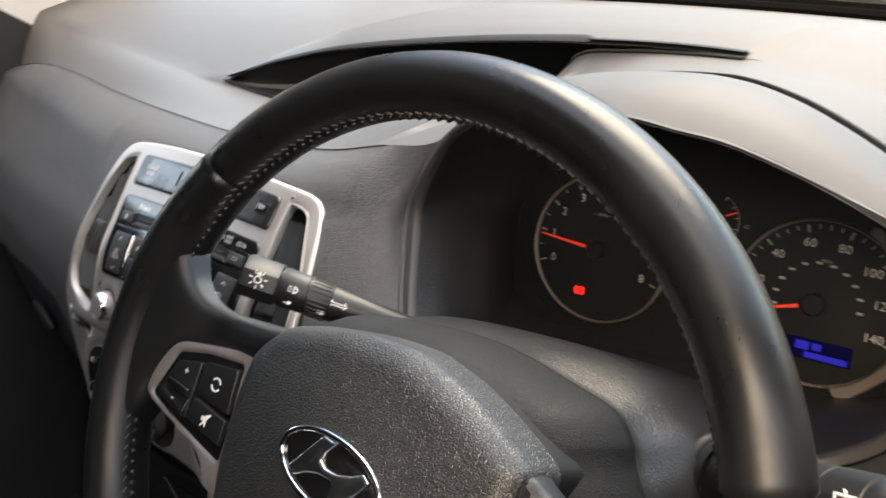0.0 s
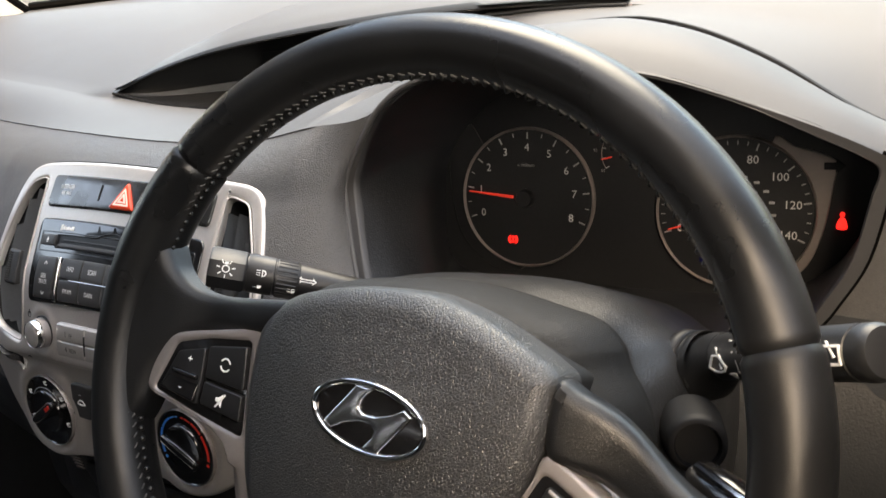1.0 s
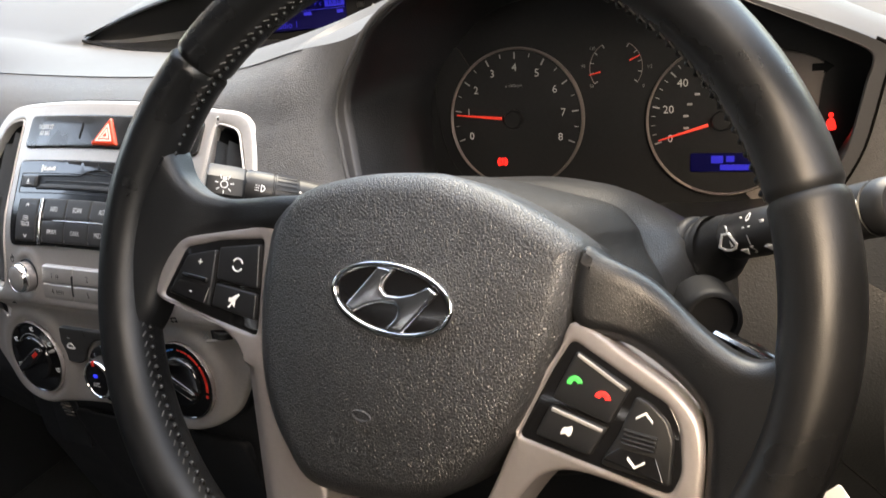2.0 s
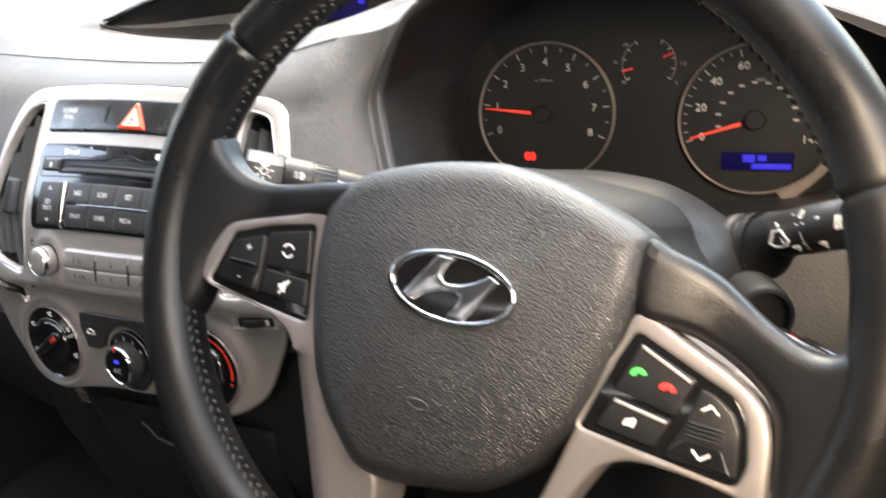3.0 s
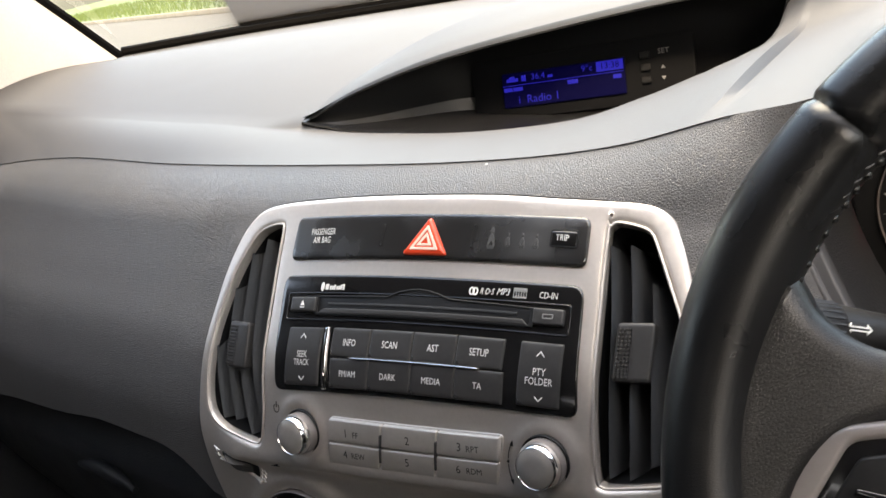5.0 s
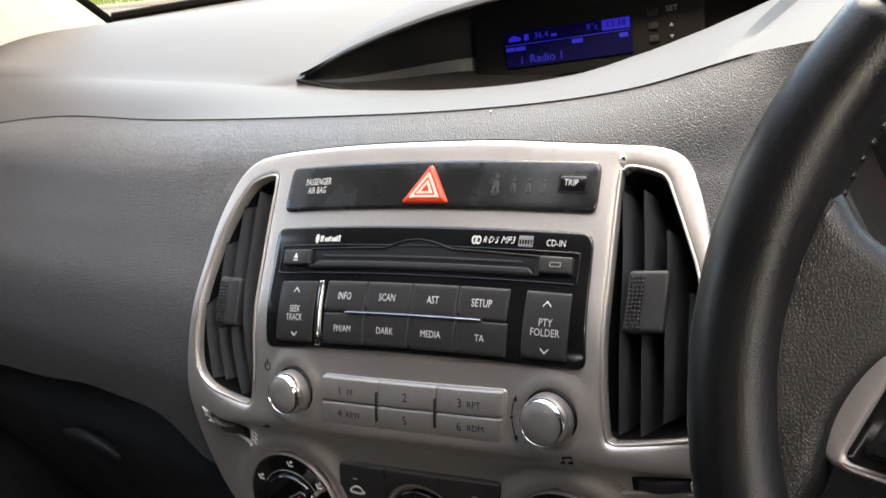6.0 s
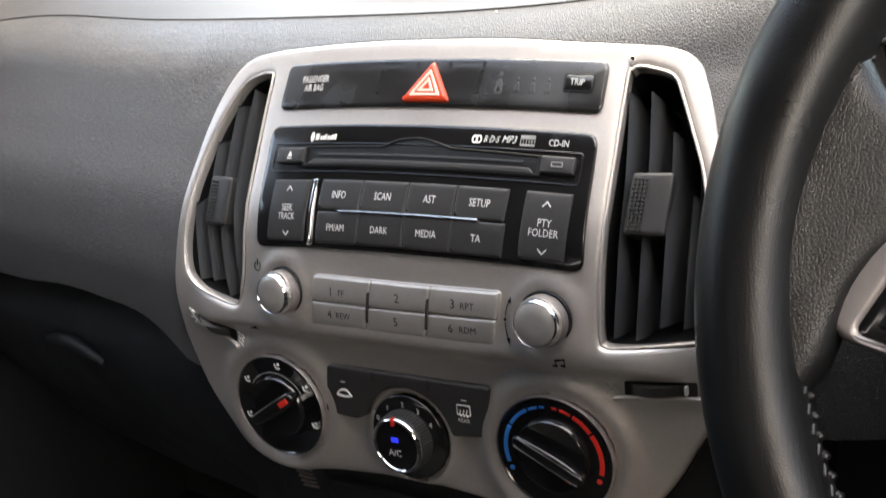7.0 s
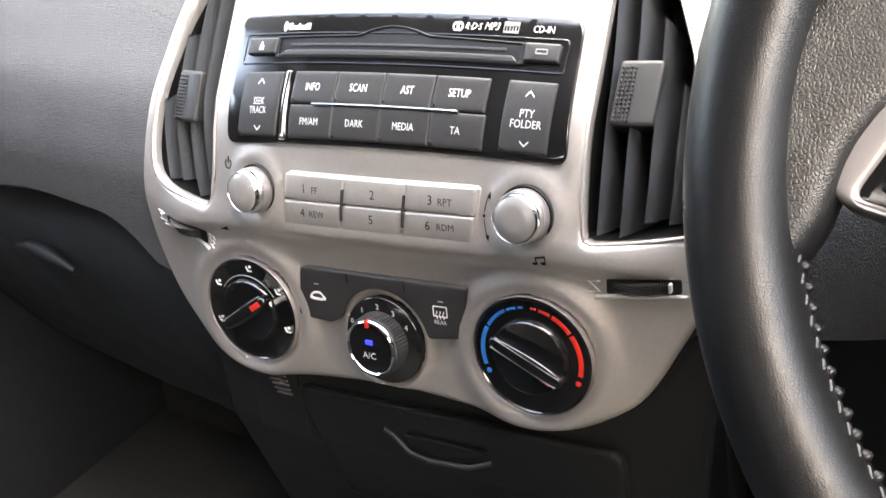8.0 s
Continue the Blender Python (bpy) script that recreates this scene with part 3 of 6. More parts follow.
# glove box lid and dark lower dash
rows = []
for x in [-.76 + .02 * k for k in range(30)]:
    col = []
    for k in range(17):
        s = (k / 16) ** 1.5
        z0 = cub(x, LOW_EDGE)[0] - .013 if x < -.20 else .552
        z = z0 - .24 * s
        y = face_y(x, .56) + .034 - .030 * math.sin(math.pi * min(s ** .6, 1)) + .05 * s + .02 * max(1 - 6 * s, 0)
        col.append(Vector((x, y, z)))
    rows.append(col)
glove = part("glove_box_lid", sheet(rows), LOWER, dashboard, "dark grained glove box lid", 50)
hx = [-.430 + .0075 * k for k in range(14)]
bm = tube([(x, face_y(x, .56) + .010, .500 + .007 * math.sin(math.pi * k / 13)) for k, x in enumerate(hx)], [.003 + .004 * math.sin(math.pi * k / 13) for k in range(14)], 10)
part("glove_box_handle", bm, LID, glove, "smooth dark handle")

# ---- floor, firewall and cabin shell ----
rows = [[Vector((x, y, .02 + (.18 if y > .7 else 0))) for y in (-1.4, -.8, -.2, .4, .69, .72, 1.0)] for x in (-.82, -.4, -.16, -.15, .15, .16, .4, .82)]
for r, xx in zip(rows, (0, 0, 0, 1, 1, 0, 0, 0)):
    for p in r:
        p.z += .2 * xx
solid("floor", sheet(rows), CARPET, "dark carpeted car floor", "floor", "structure")
solid("wall_front", sheet([[Vector((x, .80, .02)), Vector((x, .80, .42)), Vector((x, .90, .70))] for x in (-.82, 0, .82)]), CARPET, "dark bulkhead behind the dashboard", "bulkhead", "structure")


def side_wall(name, s):
    """Unseen door side with a window opening, cut short on the left against fill light."""
    X = .80 * s
    out = [(-1.4, .02), (1.0, .02), (1.0, .72), (.86, .74), (.20, 1.34), (-1.4, 1.34)]
    hole = rounded([(.05 if s < 0 else -.25, .90), (.60, .84), (.20, 1.20), (.05 if s < 0 else -.25, 1.24)], .04)
    bm = slab(out, -.03, .03, .002, [hole], rings=1)
    mapped(bm, lambda y, z, h: Vector((X + h, y, z)))
    return solid(name, bm, LOWER, "unseen door side, its window opening sized to limit light", "wall", "structure")


side_wall("wall_left", -1)
side_wall("wall_right", 1)
# rear wall, out of view, kept closed so no light comes from behind
bm = slab([(-.80, .02), (.80, .02), (.80, 1.34), (-.80, 1.34)], -.02, .02, .002, rings=1)
solid("wall_rear", mapped(bm, lambda x, z, h: Vector((x, -1.42 + h, z))), LOWER, "unseen rear wall, left windowless to hold back light", "wall", "structure")
rows = [[Vector((x, y, 1.34 + .03 * math.cos(x * 1.8) + .02 * math.sin(math.pi * (y + 1.4) / 1.7))) for y in (-1.42, -1.0, -.5, 0, .20, .215)] for x in [-.8 + .1 * k for k in range(17)]]
solid("ceiling", sheet(rows), HEADLINING, "grey fabric headlining", "ceiling", "structure")

# windscreen: glass, dark border, pillar trim
top_edge = lambda x: Vector((x * .95, .20 + .03 * math.cos(x * 2), 1.355))
wx = [-.76 + .04 * k for k in range(39)]
rows = [[Vector((x, *cub(x, BASE))).lerp(top_edge(x), s / 10) + Vector((0, .02, .02)) * math.sin(math.pi * s / 10) + Vector((0, .012, .002)) for s in range(11)] for x in wx]
ws = thing("window_1", (0, 1.0, .76), "clear curved windscreen with black border", "windscreen", "structure")
pane = part("pane", sheet(rows), GLASS, ws, "clear glass", 60)
pane.visible_shadow = False
part("base_seal", tube([Vector((x, *cub(x, BASE))) + Vector((0, .008, .004)) for x in XS[::3]], .0085, 8, squash=.8), RUBBER, ws, "black rubber border")
for s in (-1, 1):
    foot = Vector((.76 * s, *cub(.76 * s, BASE)))
    head = top_edge(.76 * s)
    pts = [foot.lerp(head, k / 10) + Vector((0, .02, .02)) * math.sin(math.pi * k / 10) for k in range(11)]
    part("side_seal", tube(pts, .008, 8), RUBBER, ws, "black rubber border")
    rows = []
    for k, p in enumerate(pts):
        d = Vector((0, -.012, -.004))
        rows.append([p + Vector((-.004 * s, 0, 0)), p + d * 3 + Vector((-.012 * s, 0, 0)), p + d * 6 + Vector((-.006 * s, 0, 0)), p + d * 9 + Vector((0, 0, 0)), p + d * 14 + Vector((.008 * s, 0, -.004)), p + d * 18 + Vector((.02 * s, 0, -.01))])
    solid("pillar_trim", sheet(rows), TRIM_PALE, "pale grey windscreen pillar trim", "pillar trim", "structure", 60)

# ---- outside ----
GZ = -.28
bm = sheet([[Vector((x, y, GZ)) for y in (-60, -10, 0, 6.5, 60)] for x in (-80, -20, 0, 20, 80)])
solid("road", bm, CONCRETE, "pale worn road surface in daylight", "road", "structure")
kerb_edge = lambda t: Vector((-62 + t * 70, 39 - t * 35.5, GZ))
for k in range(60):
    a, b = kerb_edge(k / 60), kerb_edge((k + .985) / 60)
    bm = box(0, 0, 0, (b - a).length, .15, .13, .012)
    ob = finish(mapped(bm, lambda x, y, z: a.lerp(b, x / (b - a).length) + Vector((0, y, z))), "kerb_stone", KERB)
    tagged(ob, "grey concrete kerb stone beside grass", "kerb", "kerb along the road", "structure")
rng = random.Random(4)
V, F = [], []
for k in range(9000):
    x, y = rng.uniform(0, 1), rng.uniform(0, 6)
    p = kerb_edge(x) + Vector((0, .17 + y, .10))
    h, w, a = rng.uniform(.08, .3), rng.uniform(.01, .03), rng.uniform(0, 6.28)
    o = len(V)
    V += [tuple(p + Vector((w * math.cos(a), w * math.sin(a), 0))), tuple(p - Vector((w * math.cos(a), w * math.sin(a), 0))), tuple(p + Vector((rng.uniform(-.04, .04), rng.uniform(-.04, .04), h)))]
    F.append((o, o + 1, o + 2))
gm = bpy.data.meshes.new("grass")
gm.from_pydata(V, [], F)
gm.materials.append(GRASS)
tagged(new("grass", gm), "short green grass behind the kerb", "grass", "", "stuff")
bm = sheet([[kerb_edge(t) + Vector((0, y, .10)) for y in (.15, 7, 40)] for t in (-1, 0, .5, 1)])
solid("verge", bm, GRASS, "green grass verge", "verge", "structure")
rows = [[Vector((x, *(Vector(cub(x, BASE)) + Vector((.02 + .07 * s, -.012 - .01 * s)))))for s in range(4)] for x in wx]
solid("cowl", sheet(rows), RUBBER, "black plastic cowl under the windscreen", "cowl", "structure")
rows = []
for x in wx:
    col = []
    for s in range(9):
        f = s / 8
        y0, z0 = cub(x, BASE)
        col.append(Vector((x * (1 - .06 * f), y0 + .22 + .75 * f, z0 - .055 - .20 * f - .08 * f * f - .05 * abs(x) ** 3)))
    rows.append(col)
bonnet = thing("car_bonnet", (0, 1.5, .5), "glossy red painted car bonnet", "bonnet")
part("panel", sheet(rows), RED_PAINT, bonnet, "", 60)

wiper = thing("windscreen_wiper", (-.60, 1.09, .765), "black windscreen wiper resting at the base of the glass", "wiper")
P = [(-.79, 1.085, .768), (-.76, 1.09, .775), (-.70, 1.09, .780), (-.62, 1.10, .785), (-.575, 1.10, .774)]
part("arm", tube(spline(P, 6, False), .009, 8, squash=.7), RUBBER, wiper)
part("blade", tube([(-.80, 1.085, .769), (-.5, 1.12, .764), (-.1, 1.13, .758)], .006, 8, squash=1.4), RUBBER, wiper)
part("pivot_cap", mapped(lathe([(0, .016), (.010, .015), (.014, .009), (.016, 0), (0, 0)], 20), by(Matrix.Translation((-.60, 1.09, .768)))), RUBBER, wiper)

# ---- centre console ----
console = thing("centre_console", (0, .40, .50), "silver centre console panel with air vents and black radio", "centre console")


def con_part(name, outline, h0, h1, mat, parent, label="", r=.0008, holes=(), step=0.0, top=None, rings=3, extra=(), surface=None):
    xs, zs = [q[0] for q in outline], [q[1] for q in outline]
    if not step and max(max(xs) - min(xs), max(zs) - min(zs)) > .012:
        step = .006
    return part(name, mapped(slab(outline, h0, h1, r, holes, step, rings, top, .004, extra), surface or on_console), mat, parent, label)


BEZEL = spline([(.0, .7325), (.045, .7318), (.0814, .7294), (.112, .7272), (.1315, .7253), (.1418, .7213), (.1476, .7150), (.1537, .7024), (.1608, .6800), (.1665, .6550), (.1695, .6300), (.1705, .6050), (.1695, .5880), (.1660, .5705), (.1580, .5545), (.1481, .5366), (.1368, .5235), (.1154, .5114), (.0924, .5058), (.0746, .5060), (.0535, .5100), (.0, .5125),
                (-.060, .5080), (-.085, .5045), (-.105, .5060), (-.126, .5135), (-.145, .5288), (-.1600, .5480), (-.1695, .5740), (-.1735, .5960), (-.1748, .6150), (-.1725, .6400), (-.1685, .6640), (-.1614, .6890), (-.1532, .7056), (-.1449, .7162), (-.1334, .7236), (-.1154, .7274), (-.085, .7300), (-.045, .7320)], 3)
VENT_R = spline([(.1128, .7130), (.1140, .7165), (.1180, .7180), (.1303, .7155), (.1355, .7125), (.1390, .7070), (.1480, .6900), (.1550, .6750), (.1600, .6560), (.1620, .6350), (.1625, .6180), (.1610, .6105), (.1570, .6088), (.1400, .6055), (.1225, .6028), (.1180, .6035), (.1160, .6070), (.1150, .6300), (.1142, .6700)], 3)
VENT_L = spline([(-.1098, .7140), (-.1120, .7168), (-.1215, .7157), (-.1325, .7115), (-.1430, .7000), (-.1523, .6850), (-.1590, .6680), (-.1625, .6500), (-.1642, .6330), (-.1632, .6225), (-.1590, .6155), (-.1490, .6095), (-.1330, .6055), (-.1205, .6030), (-.1145, .6050), (-.1112, .6130), (-.1088, .6300), (-.1088, .6700), (-.1094, .6970)], 3)
HAZ = rounded([(-.0964, .7024), (.1038, .7028), (.1032, .7232), (-.0954, .7229)], .004)
RADIO = rounded([(-.0965, .6393), (.1072, .6400), (.1045, .6952), (-.0988, .6952)], .006)
DIALS = ((-.0922, .5440), (.0897, .5444))
WIDE, TALL = (1.11, 1.045), (.98, .94)
KNOBS = ((-.0752, .6150), (.0889, .6142))
FAN = (.0024, .5392)


def ridge_z(x):
    return .5948 - .05 * x * x


def bezel_top(x, z):
    """The ridge under the radio, the wells of the dials with their swollen collars, the seats of the knobs."""
    d = z - ridge_z(x)
    h = (.0042 * math.exp(-(d / .0110) ** 2) if d > 0 else .0042 * math.exp(-(d / .0042) ** 2) - .0016 * (1 - math.exp(-(d / .006) ** 2)) * math.exp(-(d / .022) ** 2)) * min(max((.168 - abs(x)) / .03, 0), 1)
    for (cx_, cz_), wide, tall in zip(DIALS, WIDE, TALL):
        d = math.hypot((x - cx_) / wide, z - cz_) / tall
        h += .0036 * math.exp(-((d - .0385) / .0068) ** 2) - .003 * (d < .0305)
    d = math.hypot(x - FAN[0], z - FAN[1])
    h += .0016 * math.exp(-((d - .0270) / .0022) ** 2) - .002 * (d < .025)
    for kx, kz in KNOBS:
        h += .0016 * math.exp(-((math.hypot(x - kx, z - kz) - .017) / .0035) ** 2)
    return h


def on_bezel(x, z, h=0.0):
    return on_console(x, z, h + bezel_top(x, z))


fine = [(-.166 + .004 * k, ridge_z(-.166 + .004 * k) + dz) for k in range(84) for dz in (-.0075, -.0055, -.0038, -.0022, -.0010, 0, .0018)]
fine += [(cx_ + w * r * math.cos(.105 * k), cz_ + r * math.sin(.105 * k)) for (cx_, cz_), w in zip(DIALS + (FAN,), WIDE + (1,)) for r in ((.0335, .036, .0385, .041, .044) if cx_ != FAN[0] else (.0255, .0270, .0285)) for k in range(60)]
fine += [(kx + r * math.cos(.2 * k), kz + r * math.sin(.2 * k)) for kx, kz in KNOBS for r in (.0145, .017, .0195) for k in range(31)]
bezel = con_part("bezel", BEZEL, -.006, .004, SILVER, console, "brushed silver plastic bezel", .003, [VENT_L, VENT_R], .0032, bezel_top, 4, fine)


# black plate peeping out behind the bezel, a painted line of shade
part("bezel_shadow_line", mapped(slab(inset(clean(BEZEL), -.0012), -.009, .0006, .0006, [inset(clean(VENT_L), -.0015), inset(clean(VENT_R), -.0015)], .008), on_console), BLACK, console, "thin dark shadow line round the bezel")
for o_ in (VENT_L, VENT_R):
    part("vent_frame", tube([on_console(*q, .0038) for q in clean(o_)], .0008, 8, closed=True), SILVER, console, "bright moulded edge round the vent")


def vent(outline, x0, x1, parent, rock, lean):
    box_ = thing("air_vent", console_at((x0 + x1) / 2, .61), "black air vent with upright slats and ribbed thumb tab", "air vent", "", "vents of the centre console")
    hole = inset(clean(outline), .0006)
    rows = [[on_console(*q, -.002) for q in hole], [on_console(*q, -.012) for q in hole], [on_console(q[0] * .97, q[1], -.04) for q in hole]]
    part("duct", sheet(rows, closed=True), BLACK, box_, "", 60)
    bm = slab(inset(clean(outline), -.002), -.042, -.040, .0002, rings=1)
    part("duct_back", mapped(bm, on_console), BLACK, box_)
    for k in range(4):
        f = (k + .75) / 4.3
        rows = []
        for i in range(15):
            z = .606 + .112 * i / 14
            bowed = math.sin(math.pi * (z - .60) / .14)
            xm = x0 + (x1 - x0) * f + lean * ((z - .66) * .10) + (x1 - x0) / abs(x1 - x0) * .006 * (bowed - .6)
            rows.append([on_console(xm - .0008, z, -.033), on_console(xm - .0012 + .004 * lean, z, -.010), on_console(xm + .005 * lean, z, -.0010), on_console(xm + .0014 + .004 * lean, z, -.009), on_console(xm + .0012, z, -.033)])
        keep = [r for i, r in enumerate(rows) if inside(x0 + (x1 - x0) * f, .606 + .112 * i / 14, outline)]
        part("slat", sheet(keep), VENT, box_, "", 50)
    x, z = rock
    tab = part("thumb_tab", mapped(slab(rrect(x - .009, z - .0125, x + .010, z + .0115, .002), -.014, .0015, .0015), on_console), KEY, box_, "ribbed thumb tab")
    bm = bmesh.new()
    for i in range(13):
        for j in range(4):
            c = (x - .0070 + j * .0018, z - .0105 + i * .0016)
            add_to(bm, slab(circle(*c, .00055, 6), .001, .0024, .0002, rings=1))
    part("ribs", mapped(bm, on_console), KEY, tab)
    return box_


vent(VENT_L, -.110, -.162, console, (-.1395, .6570), -1)
vent(VENT_R, .115, .160, console, (.1312, .6665), -1)

def on_front(x, z, h=0.0):
    """The gently arched front of the radio and the switch strip."""
    return on_console(x, z - .30 * x * x, h)


# hazard strip
hazard = thing("hazard_switch_strip", console_at(0, .70), "gloss black switch strip with red hazard triangle button", "switch strip")
con_part("panel", HAZ, .002, .0062, STRIP, hazard, "", .0015, step=.005, surface=on_front)
hazard_triangle = lambda k: [(.0071 - .0151 * k, .7100 - .0057 * k), (.0071 + .0149 * k, .7100 - .0057 * k), (.0079, .7100 + .0113 * k)]
button = con_part("hazard_button", rounded(hazard_triangle(1), .0022), .004, .0085, HAZARD_RED, hazard, "red triangular hazard button", .0018, surface=on_front)
con_part("triangle_outline", rounded(hazard_triangle(.66), .0012), .006, .0088, HAZARD_PALE, button, "", .0002, [rounded(hazard_triangle(.46), .0008)], surface=on_front)
con_part("triangle_mark", rounded(hazard_triangle(.36), .0006), .006, .0088, HAZARD_PALE, button, "", .0002, [rounded(hazard_triangle(.17), .0003)], surface=on_front)
for x in (-.0250, .0369):
    con_part("slot", rounded([(x - .0012, .7080), (x + .0006, .7080), (x + .0014, .7182), (x - .0004, .7182)], .0006), .0062, .0067, BLACK, hazard, "", .0004, [rounded([(x - .0006, .7090), (x + .0001, .7090), (x + .0008, .7172), (x + .0001, .7172)], .0003)], surface=on_front)
words("PASSENGER\nAIR BAG", .0030, on_front, (-.0716, .7131), PRINT, hazard, .0066, "lettering", squeeze=.88)
trip = con_part("trip_button", rrect(.0834, .7106, .0976, .7167, .0012), .004, .0070, GLOSS, hazard, "", .0006, surface=on_front)
con_part("button_edge", rrect(.0827, .7099, .0983, .7174, .0015), .0062, .0066, BLACK, hazard, "", .0002, [rrect(.0836, .7108, .0974, .7165, .0011)], surface=on_front)
words("TRIP", .0026, on_front, (.0899, .7137), PRINT, trip, .0074)
for x, k in ((.0484, 1.45), (.0583, 1), (.0668, 1), (.0749, 1)):
    z = .7112
    seat = con_part("seat_symbol", rounded([(x - .0017 * k, z - .0016 * k), (x + .0017 * k, z - .0016 * k), (x + .0012 * k, z + .0012 * k), (x + .0004 * k, z + .0022 * k), (x - .0004 * k, z + .0022 * k), (x - .0012 * k, z + .0012 * k)], .0004), .0062, .0064, PRINT_FAINT, hazard, "", .0001, [[(x - .0008 * k, z - .0012 * k), (x + .0008 * k, z - .0012 * k), (x, z + .0004 * k)]], surface=on_front)
    con_part("seat_symbol_head", circle(x, z + .0032 * k, .0008 * k, 12), .0062, .0064, PRINT_FAINT, seat, "", .0001, surface=on_front)
    con_part("seat_belt_mark", [(x - .0013 * k, z - .0022 * k), (x + .0013 * k, z - .0022 * k), (x + .0016 * k, z - .0018 * k), (x - .0016 * k, z - .0018 * k)], .0062, .0064, PRINT_FAINT, seat, "", .0001, surface=on_front)

# radio
radio = thing("car_radio", console_at(0, .64), "gloss black built-in car radio with white lettering", "car radio")
con_part("front_panel", RADIO, .001, .0055, GLOSS, radio, "gloss black front", .0012, step=.005, surface=on_front)
slot_out = [(-.0660, .6774), (.0775, .6774), (.0775, .6840), (.0275, .6853), (.020, .6872), (.0135, .6884), (.0068, .6889), (.000, .6884), (-.0065, .6872), (-.0135, .6851), (-.0660, .6846)]
con_part("disc_slot_rim", rounded([(x * 1.03, z + (.0008 if z > .68 else -.001)) for x, z in slot_out], .001), .0050, .0064, BLACK, radio, "", .0005, [rounded(slot_out, .0012)], surface=on_front)
con_part("disc_slot", rounded(slot_out, .0012), .0052, .0057, BLACK, radio, "dark disc slot", .0002, surface=on_front)
con_part("slot_ledge", rounded([(-.0655, .6772), (.0768, .6772), (.0735, .6796), (-.060, .6796)], .0004), .0055, .0068, KEY, radio, "", .0004, surface=on_front)
con_part("slot_flap", rounded([(-.058, .6812), (.070, .6812), (.070, .6824), (-.058, .6824)], .0003), .0055, .0061, LOWER, radio, "", .0003, surface=on_front)
con_part("tray", rrect(-.0918, .6740, .0996, .6870, .002), .0054, .0059, GLOSS, radio, "", .0003, [rrect(-.0910, .6748, .0988, .6862, .0015)], surface=on_front)
eject = con_part("eject_button", rrect(-.0872, .6778, -.0667, .6846, .0008), .005, .0080, KEY, radio, "", .0009, surface=on_front)
con_part("eject_mark", [(-.0787, .6806), (-.0753, .6806), (-.0770, .6829)], .0079, .0082, PRINT, eject, "", .0001, surface=on_front)
con_part("eject_bar", [(-.0787, .6795), (-.0753, .6795), (-.0753, .6800), (-.0787, .6800)], .0079, .0082, PRINT, eject, "", .0001, surface=on_front)
cd = con_part("disc_button", rrect(.0797, .6778, .0966, .6846, .0008), .005, .0080, KEY, radio, "", .0009, surface=on_front)
con_part("disc_mark", rrect(.0851, .6802, .0911, .6823, .0005), .0079, .0082, PRINT_DIM, cd, "", .0001, [rrect(.0857, .6807, .0905, .6818, .0003)], surface=on_front)
words("CD-IN", .0026, on_front, (.0862, .6899), PRINT, radio, .0059)
con_part("printed_mark", circle(-.0648, .6896, .0013, 16, .0021), .0053, .0058, PRINT, radio, "", .0001, surface=on_front)
for k, (w, z0, z1) in enumerate(((.0018, .6882, .6908), (.0008, .6882, .6910), (.0016, .6882, .6900), (.0017, .6882, .6900), (.0012, .6882, .6906), (.0017, .6882, .6900), (.0017, .6882, .6900), (.0014, .6882, .6906), (.0016, .6882, .6908))):
    x0 = -.0624 + .0017 * k
    con_part("printed_mark", rounded([(x0, z0), (x0 + w * .8, z0), (x0 + w * .8, z1), (x0, z1)], .0003), .0053, .0058, PRINT, radio, "", .0001, surface=on_front)
for x in (.0410, .0431):
    con_part("printed_mark", circle(x, .6899, .0018, 16), .0053, .0058, PRINT, radio, "", .0001, [circle(x, .6899, .0010, 12)], surface=on_front)
words("R\u00b7D\u00b7S", .0026, on_front, (.0502, .6900), PRINT, radio, .0059, slant=.3)
words("MP3", .0029, on_front, (.0600, .6902), PRINT, radio, .0059, slant=.3, squeeze=1.05)
con_part("printed_mark", rrect(.0660, .6880, .0738, .6924, .0003), .0053, .0058, PRINT_DIM, radio, "", .0001, [rrect(.0664 + .0015 * k, .6889, .0674 + .0015 * k, .6908, .0002) for k in range(5)], surface=on_front)


def keycap(name, x0, z0, x1, z1, text=(), size=.0030, lean=.0035, hgt=.0066, squeeze=1.0):
    k = con_part(name, rounded([(x0 + lean * .5, z0), (x1 + lean * .5, z0), (x1 - lean * .5, z1), (x0 - lean * .5, z1)], .0008), .004, hgt, KEY, radio, "", .0011, step=.004, surface=on_front)
    for t, dx, dz in text:
        if t in ("up", "down"):
            s = 1 if t == "up" else -1
            c = ((x0 + x1) / 2 + dx, (z0 + z1) / 2 + dz)
            con_part("arrow", [(c[0] - .0021, c[1] - .0008 * s), (c[0], c[1] + .0011 * s), (c[0] + .0021, c[1] - .0008 * s), (c[0] + .0021, c[1] - .0014 * s), (c[0], c[1] + .0004 * s), (c[0] - .0021, c[1] - .0014 * s)][:: 1 if s > 0 else -1], hgt - .0002, hgt + .0002, PRINT, k, "", .0001, surface=on_front)
        else:
            words(t, size, on_front, ((x0 + x1) / 2 + dx, (z0 + z1) / 2 + dz), PRINT, k, hgt + .0003, squeeze=squeeze)
    return k


